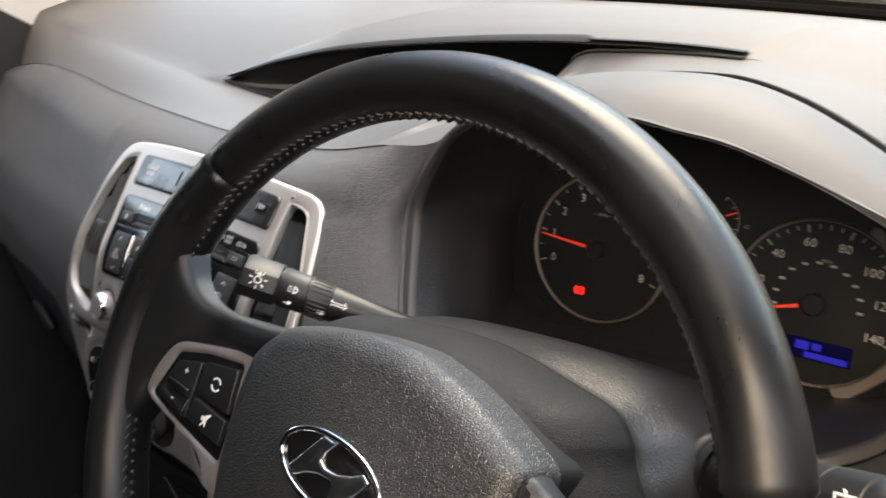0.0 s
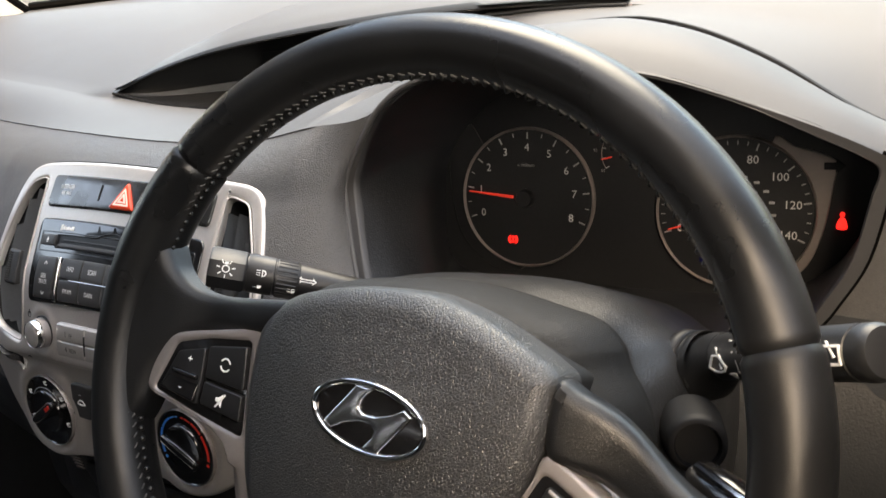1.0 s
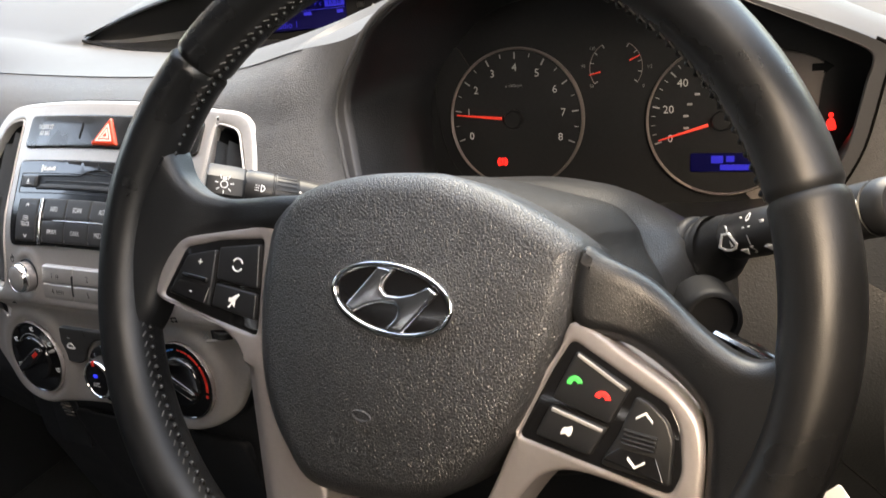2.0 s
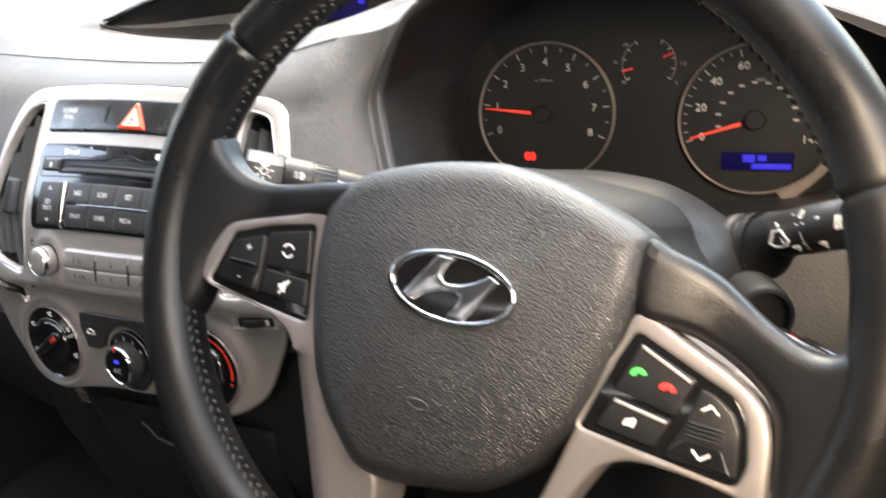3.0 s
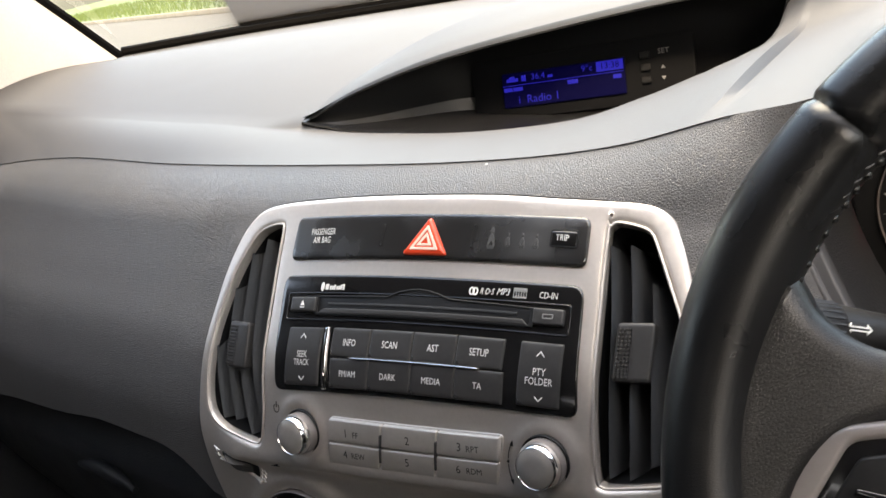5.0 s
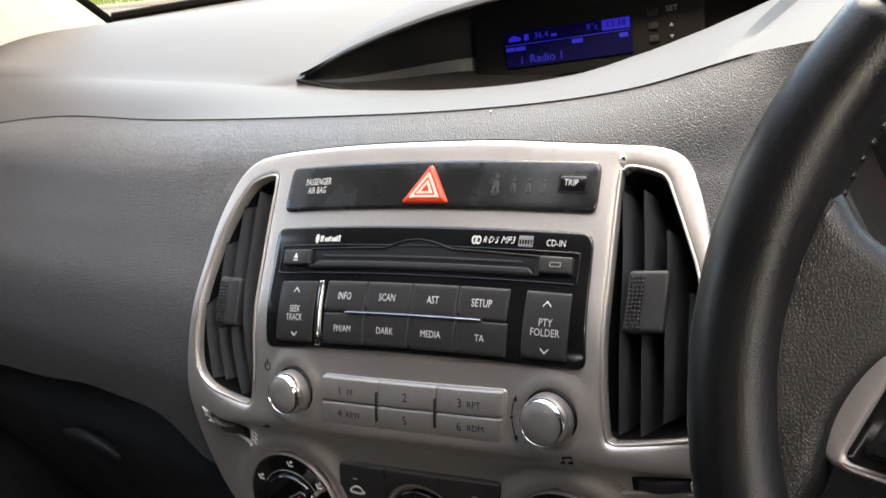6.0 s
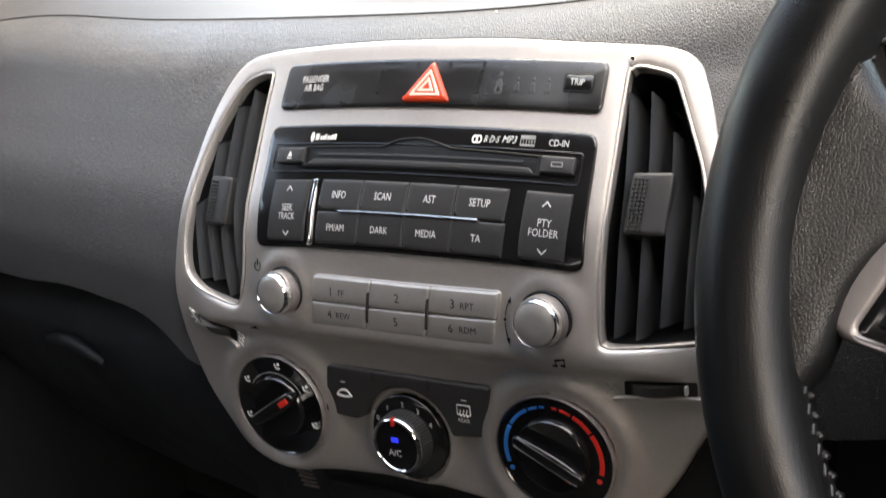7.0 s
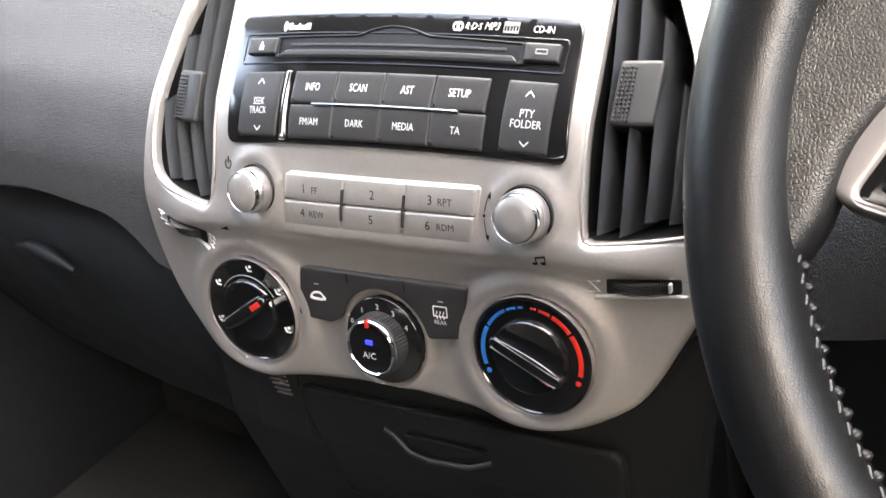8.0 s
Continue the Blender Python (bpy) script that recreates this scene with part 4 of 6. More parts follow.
keycap("radio_key", -.0866, .6427, -.0585, .6708, (("up", -.0003, .0102), ("SEEK\nTRACK", .0003, -.0004), ("down", .0006, -.0104)), .0030, -.0012, squeeze=.9)
keycap("radio_key", .0745, .6433, .0981, .6710, (("up", .0002, .0092), ("PTY\nFOLDER", .0004, -.0004), ("down", .0006, -.0102)), .0031, squeeze=.95, lean=-.0004)
for r, names in enumerate((("INFO", "SCAN", "AST", "SETUP"), ("FM/AM", "DARK", "MEDIA", "TA"))):
    for k, t in enumerate(names):
        x0, x1 = (-.0503, -.0213, .0083, .0370)[k] + .0003 * r, (-.0216, .0080, .0367, .0656)[k] + .0006 * r
        keycap("radio_key", x0, (.6577, .6424)[r], x1, (.6710, .6573)[r], ((t, .0, 0),), .0031, -.0004, squeeze=.95)
con_part("chrome_strip", rounded([(-.0345, .6570), (.0519, .6572), (.0519, .6580), (-.0345, .6578)], .0003), .005, .0076, CHROME, radio, "bright chrome strip", .0004, surface=on_front)
con_part("chrome_strip", rounded([(-.0560, .6412), (-.0525, .6412), (-.0533, .6712), (-.0562, .6712)], .0006), .0045, .0072, CHROME, radio, "bright chrome strip", .0012, surface=on_front)

# preset keys and knobs
presets = thing("preset_key_block", console_at(0, .60), "silver block of six numbered radio preset keys", "key block")
preset_x = lambda k, z: (-.0512, -.0111, .0263, .0652)[k] - (.0037, .0049, .0040, .0030)[k] * (.6252 - z) / .026
con_part("surround", rounded([(preset_x(0, .598) - .0008, .5982), (preset_x(3, .598) + .0008, .5984), (preset_x(3, .626) + .0008, .6262), (preset_x(0, .626) - .0008, .6260)], .003), .003, .0050, SILVER_KEY, presets, "", .001, step=.005)
PRESETS = (("1", "FF", -.0380, -.0308), ("2", "", .0063, 0), ("3", "RPT", .0402, .0484), ("4", "REW", -.0400, -.0306), ("5", "", .0047, 0), ("6", "RDM", .0384, .0483))
for r in range(2):
    for k in range(3):
        z0, z1 = ((.6124, .6252), (.5991, .6119))[r]
        key = con_part("preset_key", rounded([(preset_x(k, z0) + .0003, z0), (preset_x(k + 1, z0) - .0003, z0), (preset_x(k + 1, z1) - .0003, z1), (preset_x(k, z1) + .0003, z1)], .0012), .004, .0074, SILVER_KEY, presets, "", .0012)
        digit, word, xd, xw = PRESETS[r * 3 + k]
        words(digit, .0044, on_console, (xd, (.6181, .6060)[r]), PRINT_DARK, key, .0077)
        if word:
            words(word, .0033, on_console, (xw, (.6176, .6058)[r]), PRINT_DARK, key, .0077)
for x in (-.0125, .0254):
    con_part("divider", rounded([(x - .0028, .6038), (x - .0012, .6038), (x + .0008, .6196), (x - .0008, .6196)], .0007), .004, .0080, KEY, presets, "", .0006)


def knob(at, r, h, name="radio_knob"):
    k = thing(name, console_at(*at), "round silver knob with chrome collar", "knob", "", "radio knobs")
    M = by(console_pose(*at))
    part("seat_ring", mapped(lathe([(r * 1.20, .003), (r * 1.20, .0052), (r * 1.16, .0058), (r * 1.06, .0050), (r * 1.02, .003)]), M), BLACK, k, "dark gap round the knob", 50)
    part("skirt", mapped(lathe([(r * 1.08, .002), (r * 1.07, h - .0075), (r * 1.05, h - .0050), (r * 1.02, h - .0048)]), M), SILVER_TRIM, k, "silver skirt", 50)
    part("chrome_ring", mapped(lathe([(r * 1.03, h - .0052), (r * 1.02, h - .0030), (r * .97, h - .0008), (r * .91, h + .0002), (r * .87, h - .0004), (r * .86, h - .002)]), M), CHROME, k, "chrome ring", 60)
    part("cap", mapped(lathe([(r * .88, h - .002), (r * .87, h - .0002), (r * .84, h + .0002), (r * .4, h + .0004), (0, h + .0005)]), M), SILVER_KEY, k, "silver cap", 60)
    return k


for at in KNOBS:
    knob(at, .0116, .0155)
marks = thing("console_symbols", console_at(0, .61), "small dark printed symbols on the silver bezel", "symbols")
con_part("volume_mark", [(-.1082, .5906), (-.0998, .5936), (-.0998, .5906)], .0034, .0044, PRINT_DARK, marks, "", .0001, surface=on_bezel)
con_part("power_mark", arc_band(-.0970, .6262, .0021, .0026, 125, 415), .0034, .0044, PRINT_DARK, marks, "", .0001, surface=on_bezel)
con_part("power_stroke", rrect(-.0973, .6266, -.0967, .6300, .0002), .0034, .0044, PRINT_DARK, marks, "", .0001, surface=on_bezel)
for a0, a1 in ((152, 176), (184, 208)):
    con_part("tune_mark", arc_band(KNOBS[1][0], KNOBS[1][1] - .0015, .0205, .0209, a0, a1), .0034, .0044, PRINT_DARK, marks, "", .0001, surface=on_bezel)
con_part("tune_dot", circle(.0681, .6127, .0008, 12), .0034, .0044, PRINT_DARK, marks, "", .0001, surface=on_bezel)
for z, k in ((.6222, 1), (.6028, -1)):
    con_part("tune_arrow", [(.0694, z - .0010 * k), (.0716, z - .0014 * k), (.0711, z + .0016 * k)], .0034, .0044, PRINT_DARK, marks, "", .0001, surface=on_bezel)
con_part("note_mark", circle(.0945, .5926, .0013, 12, .0010), .0034, .0044, PRINT_DARK, marks, "", .0001, surface=on_bezel)
con_part("note_mark", circle(.0988, .5932, .0013, 12, .0010), .0034, .0044, PRINT_DARK, marks, "", .0001, surface=on_bezel)
con_part("note_stem", [(.0953, .5928), (.0958, .5928), (.0958, .5958), (.0996, .5963), (.0996, .5933), (.1001, .5933), (.1001, .5974), (.0953, .5968)], .0034, .0044, PRINT_DARK, marks, "", .0001, surface=on_bezel)

# vent wheels
for x0, x1, zm, slope in ((-.1519, -.1234, .5876, -.32), (.1262, .1600, .5852, .12)):
    w = thing("vent_wheel", console_at((x0 + x1) / 2, zm), "ribbed black vent thumbwheel in a slot", "thumbwheel", "", "vent wheels")
    slant = lambda x, z, h, xm=(x0 + x1) / 2: on_bezel(x, z + slope * (x - xm), h)
    z, ink = zm, PRINT if x0 < 0 else DIGIT
    con_part("slot", rrect(x0, z - .0036, x1, z + .0036, .0012), .003, .0047, BLACK, w, "", .0006, surface=slant)
    con_part("slot_lip", rrect(x0 - .005, z - .0056, x1 + .003, z - .0036, .0008), .002, .0062, SILVER, w, "bright silver lip under the slot", .0009, surface=slant)
    bm = bmesh.new()
    n = 24
    for k in range(n):
        f = (k + .5) / n
        xx = x0 + .003 + (x1 - x0 - .008) * f
        hgt = .0050 + .0050 * math.sin(math.pi * f)
        for j in range(4):
            zc = z - .0021 + j * .0014
            add_to(bm, slab(rrect(xx - .00038, zc - .0005, xx + .00038, zc + .0005, .0002, 1), .002, hgt, .0003, rings=1))
    part("wheel", mapped(bm, slant), KEY, w)
    if x0 > 0:
        con_part("wheel_mark", rrect(x1 - .0050, z - .0022, x1 - .0038, z + .0024, .0003), .004, .0072, PRINT, w, "", .0002, surface=slant)
    sx = x0 - .0060
    for k in (-1, 1):
        con_part("shut_mark", [(sx - .0030, z - .0025 * k), (sx - .0024, z - .0027 * k), (sx + .0030, z + .0025 * k), (sx + .0024, z + .0027 * k)], .0036, .0045, ink, w, "", .0001, surface=slant)
        con_part("shut_mark", rrect(sx - .0030, z + .0024 * k - .0002, sx + .0030, z + .0024 * k + .0002, .0001), .0036, .0045, ink, w, "", .0001, surface=slant)
    for j in range(3):
        pts = [slant(x1 + .0015 + .0062 * i / 12, z - .0018 + .0022 * j + .0006 * math.sin(i * math.pi / 3), .0045) for i in range(13)]
        part("open_mark", tube(pts, .0003, 5), ink, w)

# climate dials
def climate_dial(at, name, label, wide, tall):
    d = thing(name, console_at(*at), label, "climate dial", "", "climate dials")
    M = by(console_pose(*at, .0022) @ Matrix.Diagonal((wide * tall, tall, 1, 1)))
    part("dial_face", mapped(lathe([(.0315, .0005), (.0315, .0060), (.0305, .0066), (.030, .006), (0, .006)], 64), M), GLOSS, d, "gloss black face", 50)
    part("dial_ring", mapped(lathe([(.0322, .002), (.0322, .0062), (.0319, .0066), (.0315, .0062), (.0315, .004)], 64), M), SILVER_TRIM, d, "thin silver ring", 60)
    return d, M


def grip(d, M, ang, r):
    c, s = math.cos(radians(ang)), math.sin(radians(ang))
    turn = lambda x, y, z: M(c * x - s * y, s * x + c * y, z)
    part("knob_base", mapped(lathe([(r, .0055), (r * .99, .0075), (r * .93, .0088), (r * .86, .0082), (0, .0078)], 56), M), GLOSS, d, "", 50)
    bar = spline([(-r * .95, -.0022), (-r * .4, -.0042), (r * .4, -.0046), (r * .95, -.0026), (r * .95, .0026), (r * .4, .0046), (-r * .4, .0042), (-r * .95, .0022)], 5)
    return part("grip", mapped(slab(bar, .0065, .0135, .0022), turn), GLOSS, d, "raised grip bar"), turn


vd, M = climate_dial(DIALS[0], "airflow_dial", "gloss black airflow dial with red pointer", WIDE[0], TALL[0])
g, turn = grip(vd, M, 33, .0195)
part("pointer", mapped(slab(rrect(.0085, -.0020, .0165, .0012, .0004), .0125, .0139, .0003), turn), RED_PRINT, g, "red pointer mark")
part("grip_line", mapped(slab(rrect(-.0185, .0030, .0175, .0035, .0002), .0115, .0133, .0002), turn), PRINT_DIM, g)
for a in (146, 83, 33, 200, -19):
    c = (.0262 * math.cos(radians(a)), .0262 * math.sin(radians(a)))
    f = lambda x, y, z, c=c: M(c[0] + x, c[1] + y, z)
    sym = part("airflow_symbol", mapped(slab(rounded([(-.002, .0012), (-.0012, .0016), (-.0004, -.0008), (.0022, -.0010), (.0022, -.0018), (-.0008, -.0018)], .0003), .0058, .0064, .0001), f), PRINT, vd)
    part("airflow_dot", mapped(slab(circle(.0012, .0012, .0009, 10), .0058, .0064, .0001), f), PRINT, vd)
arc = tube([M(.0215 * math.cos(radians(a)), .0215 * math.sin(radians(a)), .0064) for a in range(30, 150, 6)], .0003, 5)
part("face_line", arc, PRINT_DIM, vd)

td, M2 = climate_dial(DIALS[1], "temperature_dial", "gloss black temperature dial with blue and red scale", WIDE[1], TALL[1])
g, turn2 = grip(td, M2, -27, .0205)
for sgn in (-1, 1):
    part("grip_line", mapped(slab(rrect(-.0185, .0026 * sgn - .0002, .0185, .0026 * sgn + .0002, .0002), .0118, .0135, .0002), turn2), PRINT_DIM, g)
for a0, a1, w, mat in ((197, 150, .0011, BLUE_PRINT), (147, 118, .0009, BLUE_PRINT), (115, 104, .0006, BLUE_PRINT), (101, 95, .0005, BLUE_PRINT), (86, 80, .0005, RED_PRINT), (77, 64, .0007, RED_PRINT), (61, 36, .001, RED_PRINT), (33, -14, .0012, RED_PRINT)):
    part("scale_band", mapped(slab(arc_band(0, 0, .0262 - w, .0262 + w, a1, a0), .0058, .0064, .0001), M2), mat, td)
for a, mat in ((205, BLUE_PRINT), (-23, RED_PRINT)):
    part("scale_dot", mapped(slab(circle(.0262 * math.cos(radians(a)), .0262 * math.sin(radians(a)), .0014, 14), .0058, .0064, .0001), M2), mat, td)
part("pointer", mapped(slab(rrect(.009, -.0042, .0155, -.0032, .0003), .010, .0125, .0002), turn2), RED_PRINT, g, "red pointer mark")

fan = thing("fan_knob", console_at(*FAN), "black fan speed knob with chrome edge and blue lamp", "fan knob")
M3 = by(console_pose(*FAN, .0012))
part("dial_face", mapped(lathe([(.0240, .0005), (.0240, .0058), (.0234, .0064), (0, .0064)], 56), M3), GLOSS, fan, "gloss black face", 50)
bm = bmesh.new()
prof = [(.0163, .006), (.0160, .0145), (.0152, .0160), (.0145, .0160)]
add_to(bm, lathe(prof, 60))
for k in range(60):
    a = 2 * math.pi * k / 60
    p = [(.0162, .0070), (.0159, .0142)]
    add_to(bm, tube([(r * math.cos(a), r * math.sin(a), h) for r, h in p], .0006, 4))
part("knurled_side", mapped(bm, M3), KEY, fan, "knurled side", 50)
part("chrome_ring", mapped(lathe([(.0156, .0150), (.0153, .0173), (.0142, .01801), (.0134, .0173), (.0132, .0155)], 56), M3), CHROME, fan, "chrome ring", 60)
part("knob_cap", mapped(lathe([(.0133, .0160), (.0130, .0171), (.008, .0175), (0, .0176)], 48), M3), GLOSS, fan)
part("lamp", mapped(slab(rrect(-.0024, .0022, .0024, .0048, .0006), .0170, .0181, .0004), M3), LIT_BLUE_BRIGHT, fan, "lit blue lamp")
words("A/C", .0036, M3, (-.0004, -.0038), PRINT, fan, .0180)
part("pointer", mapped(slab(rrect(-.0009, .0118, .0009, .0158, .0003), .0160, .0187, .0003), M3), RED_PRINT, fan, "red pointer mark")
for k, (a, r) in enumerate(((155, .0208), (126, .0194), (93, .0188), (61, .0185), (30, .0190))):
    words(str(k), .0030, M3, (r * math.cos(radians(a)), r * math.sin(radians(a))), PRINT, fan, .0068)
ac = thing("climate_button_panel", console_at(0, .55), "black climate button panel with recirculation and rear heater keys", "button panel")
ro = .0285
cut = [(FAN[0] + ro * math.cos(radians(a)), FAN[1] + ro * math.sin(radians(a))) for a in range(18, 165, 8)]
out = [(-.0501, .5748), (-.0556, .5470), (-.0535, .5452), (-.0330, .5444)] + cut[::-1] + [(.0310, .5440), (.0528, .5470), (.0560, .5748)]
con_part("panel", rounded(clean(out), .002, 2), .002, .0070, KEY, ac, "", .001, step=.004)
for x in (-.0177, .0190):
    con_part("joint", rrect(x - .0003, .5692, x + .0003, .5746, .0001), .0066, .0074, BLACK, ac, "", .0001)
words("REAR", .0022, on_console, (.0395, .5546), PRINT, ac, .0074)
con_part("heater_symbol", rrect(.0354, .5574, .0438, .5634, .0008), .0066, .0074, PRINT, ac, "", .0001, [rrect(.0359, .5579, .0433, .5629, .0006)])
for k in range(3):
    part("heat_line", tube([on_console(.0376 + .0020 * k + .0004 * math.sin(i * 1.3), .5566 + .0006 * i, .0074) for i in range(8)], .0003, 5), PRINT, ac)
car = lambda pts: [(-.0399 + (x + .0357) * 1.15, .5588 + (z - .5590) * 1.25) for x, z in pts]
con_part("car_symbol", spline(car([(-.0405, .5580), (-.0395, .5598), (-.037, .5612), (-.034, .5612), (-.032, .5595), (-.0308, .5580), (-.033, .5572), (-.038, .5572)]), 4), .0066, .0074, PRINT, ac, "", .0001, [spline(car([(-.039, .5586), (-.0375, .5600), (-.034, .5602), (-.0325, .5588), (-.0345, .5582)]), 4)])
for x, z in ((-.0398, .5659), (.0404, .5659)):
    con_part("lamp_slit", rrect(x - .0016, z - .0003, x + .0016, z + .0003, .0002), .0066, .0074, PRINT_DIM, ac, "", .0001)

# small grille and storage lid under the bezel
grille = thing("sensor_grille", console_at(-.088, .485), "small slotted sensor grille in dark plastic", "grille")
lower = lambda x, z, h=0.0: on_console(x, z, h - .006 - .25 * max(.515 - z, 0))
part("backing", mapped(slab(rounded([(-.124, .455), (-.080, .455), (-.080, .506), (-.116, .510)], .004), -.004, -.0012, .001), lower), LID, grille)
for k in range(6):
    zc = .5000 - .0029 * k
    part("slat", mapped(slab(rrect(-.1030 + .0012 * abs(k - 2), zc - .0007, -.0900 + .0006 * k, zc + .0007, .0005), -.002, .0006, .0004), lower), DIAL_PLATE, grille)
store = thing("storage_compartment", (0, .36, .42), "dark lidded storage compartment with a scooped handle", "storage compartment")
part("surround", mapped(slab(rounded([(-.158, .30), (.176, .30), (.176, .56), (-.15, .53)], .01), -.02, -.002, .003, step=.015), lower), LID, store)
lid = part("lid", mapped(slab(rounded([(-.066, .40), (.13, .40), (.13, .4960), (-.078, .4965)], .008), -.002, .0045, .003), lower), LID, store, "dark smooth lid")
# handle edge paler, as if lit; black patch on the lid paints the scoop's shade
part("handle_lip", tube([lower(x, z, .0062) for x, z in ((-.012, .4810), (-.006, .4785), (.003, .4695), (.016, .4670), (.042, .4690), (.058, .4755))], .0015, 8), KEY, lid, "raised handle edge, paler for the light on it")
part("scoop_shade", mapped(slab(rounded([(-.001, .4800), (.054, .4800), (.040, .4710), (.007, .4695)], .003), .0005, .0050, .0008), lower), BLACK, lid)

# ---- crumb on the dashboard ----
crumb = solid("crumb", mapped(lathe([(0, .0008), (.0007, .0005), (.0008, 0), (0, 0)], 7), by(Matrix.Translation((.0187, .4926, .7352)))), PAPER, "tiny white crumb lying on the dashboard edge", "crumb")

# ---- information display under the dash top ----
pod = thing("information_display", (-.06, .70, .70), "black recessed display pod with lit blue screen", "display")
rows = []
px = [-.230 + .0066 * k for k in range(54)] + [.123, .127, .131, .1345, .1375, .139, .1405, .143, .146] + [.13 + .012 * k for k in range(1, 15)]
px = sorted(set(round(x, 4) for x in px if x < .296))
DISP_A, DISP_B = Vector((-.116, .741, .734)), Vector((.022, .7695, .7315))
_dr = (DISP_B - DISP_A).normalized()
_dn = _dr.cross(Vector((0, .28, .96))).normalized()
_du = _dn.cross(_dr)


def on_display(x, y, h=0.0):
    """x along the screen's top edge, y up, from its top left corner."""
    return DISP_A + x * _dr + y * _du + h * _dn


for x in px:
    L, B = lip(x), brow(x)
    f = min(max((x + .230) / .09, 0), 1) * min(max((.152 - x) / .03, 0), 1)
    f = f * f * (3 - 2 * f)
    deep = DISP_A + _dr * ((x + .116) / _dr.x)
    depth = lambda s: (L.lerp(B, s)).lerp(Vector((x, deep.y, L.z + (B.z - L.z) * s)), f)
    col = [L + Vector((0, 0, .0015)), L + Vector((0, .004, -.003 * f)), L.lerp(depth(.0), .45) + Vector((0, 0, -.005 * f)), depth(.0) + Vector((0, .002, -.006 * f)), depth(.10) + Vector((0, .004, 0)), depth(.3) + Vector((0, .006, 0)), depth(.6) + Vector((0, .008, 0)), depth(1) + Vector((0, .010, .002)),
           B.lerp(depth(1), .5) + Vector((0, 0, .004)), B + Vector((0, .006, .004)), B + Vector((0, 0, .0015))]
    rows.append(col)
# floor in a paler plastic than the walls: light on it put into the colour
part("recess_floor_lit", sheet([r[:5] for r in rows]), SHROUD, pod, "recess floor in paler plastic, for the light falling on it", 45)
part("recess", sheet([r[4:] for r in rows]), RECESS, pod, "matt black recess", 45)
part("lip_trim", tube([lip(x) + Vector((0, -.002, .0012)) for x in px], .0014, 6), BLACK, pod, "thin lip line")
bm = slab(rrect(-.026, -.040, .165, .012, .004), -.006, .0008, .0006)
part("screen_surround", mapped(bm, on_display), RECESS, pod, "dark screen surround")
screen = part("screen", mapped(slab(rrect(.002, -.030, .109, -.001, .001), .0015, .0030, .0004), on_display), LIT_BLUE, pod, "lit blue screen")
words("i  Radio 1", .0068, on_display, (.034, -.0245), LIT_BLUE_TEXT, screen, .0034)
part("clock_box", mapped(slab(rrect(.0855, -.0098, .108, -.0016, .0005), .003, .0034, .0001), on_display), LIT_BLUE_TEXT, screen)
words("13:38", .0052, on_display, (.0968, -.0057), LIT_BLUE, screen, .0037)
words("9°c", .0052, on_display, (.0775, -.0057), LIT_BLUE_TEXT, screen, .0034)
words("36.4", .0052, on_display, (.0345, -.0062), LIT_BLUE_TEXT, screen, .0034)
for x0, x1, y0, y1 in ((.043, .0475, -.0085, -.0062), (.006, .0165, -.0085, -.0055), (.0085, .0135, -.0057, -.004), (.0195, .0235, -.0088, -.0038), (.003, .0105, -.0165, -.0132), (.0115, .020, -.0165, -.0132), (.060, .069, -.0165, -.013), (.099, .106, -.017, -.0135), (.002, .108, -.0118, -.0113)):
    part("screen_bar", mapped(slab(rrect(x0, y0, x1, y1, .0005), .003, .0035, .0001), on_display), LIT_BLUE_TEXT, screen)
words("SET", .0042, on_display, (.1412, -.0002), PRINT_DIM, pod, .0026)
for y, s in ((-.0125, 1), (-.0215, -1)):
    part("arrow_mark", mapped(slab([(.1382, y - .0013 * s), (.1418, y - .0013 * s), (.140, y + .0016 * s)], .002, .0027, .0001), on_display), PRINT_DIM, pod)
for y in (-.0015, -.0115, -.0215):
    part("set_button", mapped(slab(rrect(.122, y - .0028, .130, y + .0028, .0012), .0015, .0034, .0006), on_display), BLACK, pod)

# ---- instrument cluster ----
cluster = thing("instrument_cluster", (.35, .58, .61), "dark instrument cluster with two round dials and red needles", "instrument cluster")
part("back_plate", mapped(slab(inset(clean(BACK), -.002), -.006, -.001, .001), on_cluster), DIAL, cluster, "matt black back plate")
plate = [(.428, .606), (.456, .618), (.4680, .642), (.4735, .675), (.4742, .690), (.450, .6985), (.434, .6985)]
part("grey_plate", mapped(slab(spline(plate, 4), -.001, .0012, .0006), on_cluster), DIAL_PLATE, cluster, "warm grey side plate")
plate = [(.214, .712), (.196, .706), (.1915, .690), (.194, .655), (.205, .625), (.235, .605), (.26, .62)]
part("grey_plate", mapped(slab(spline(plate, 4), -.001, .0008, .0006), on_cluster), DIAL, cluster)
part("arrow_cover", mapped(slab(rounded([(.4675, .6845), (.4745, .6845), (.4745, .6825), (.4805, .6868), (.4745, .691), (.4745, .689), (.4675, .689)], .0003), .0010, .0016, .0002), on_cluster), PRINT_DARK, cluster)


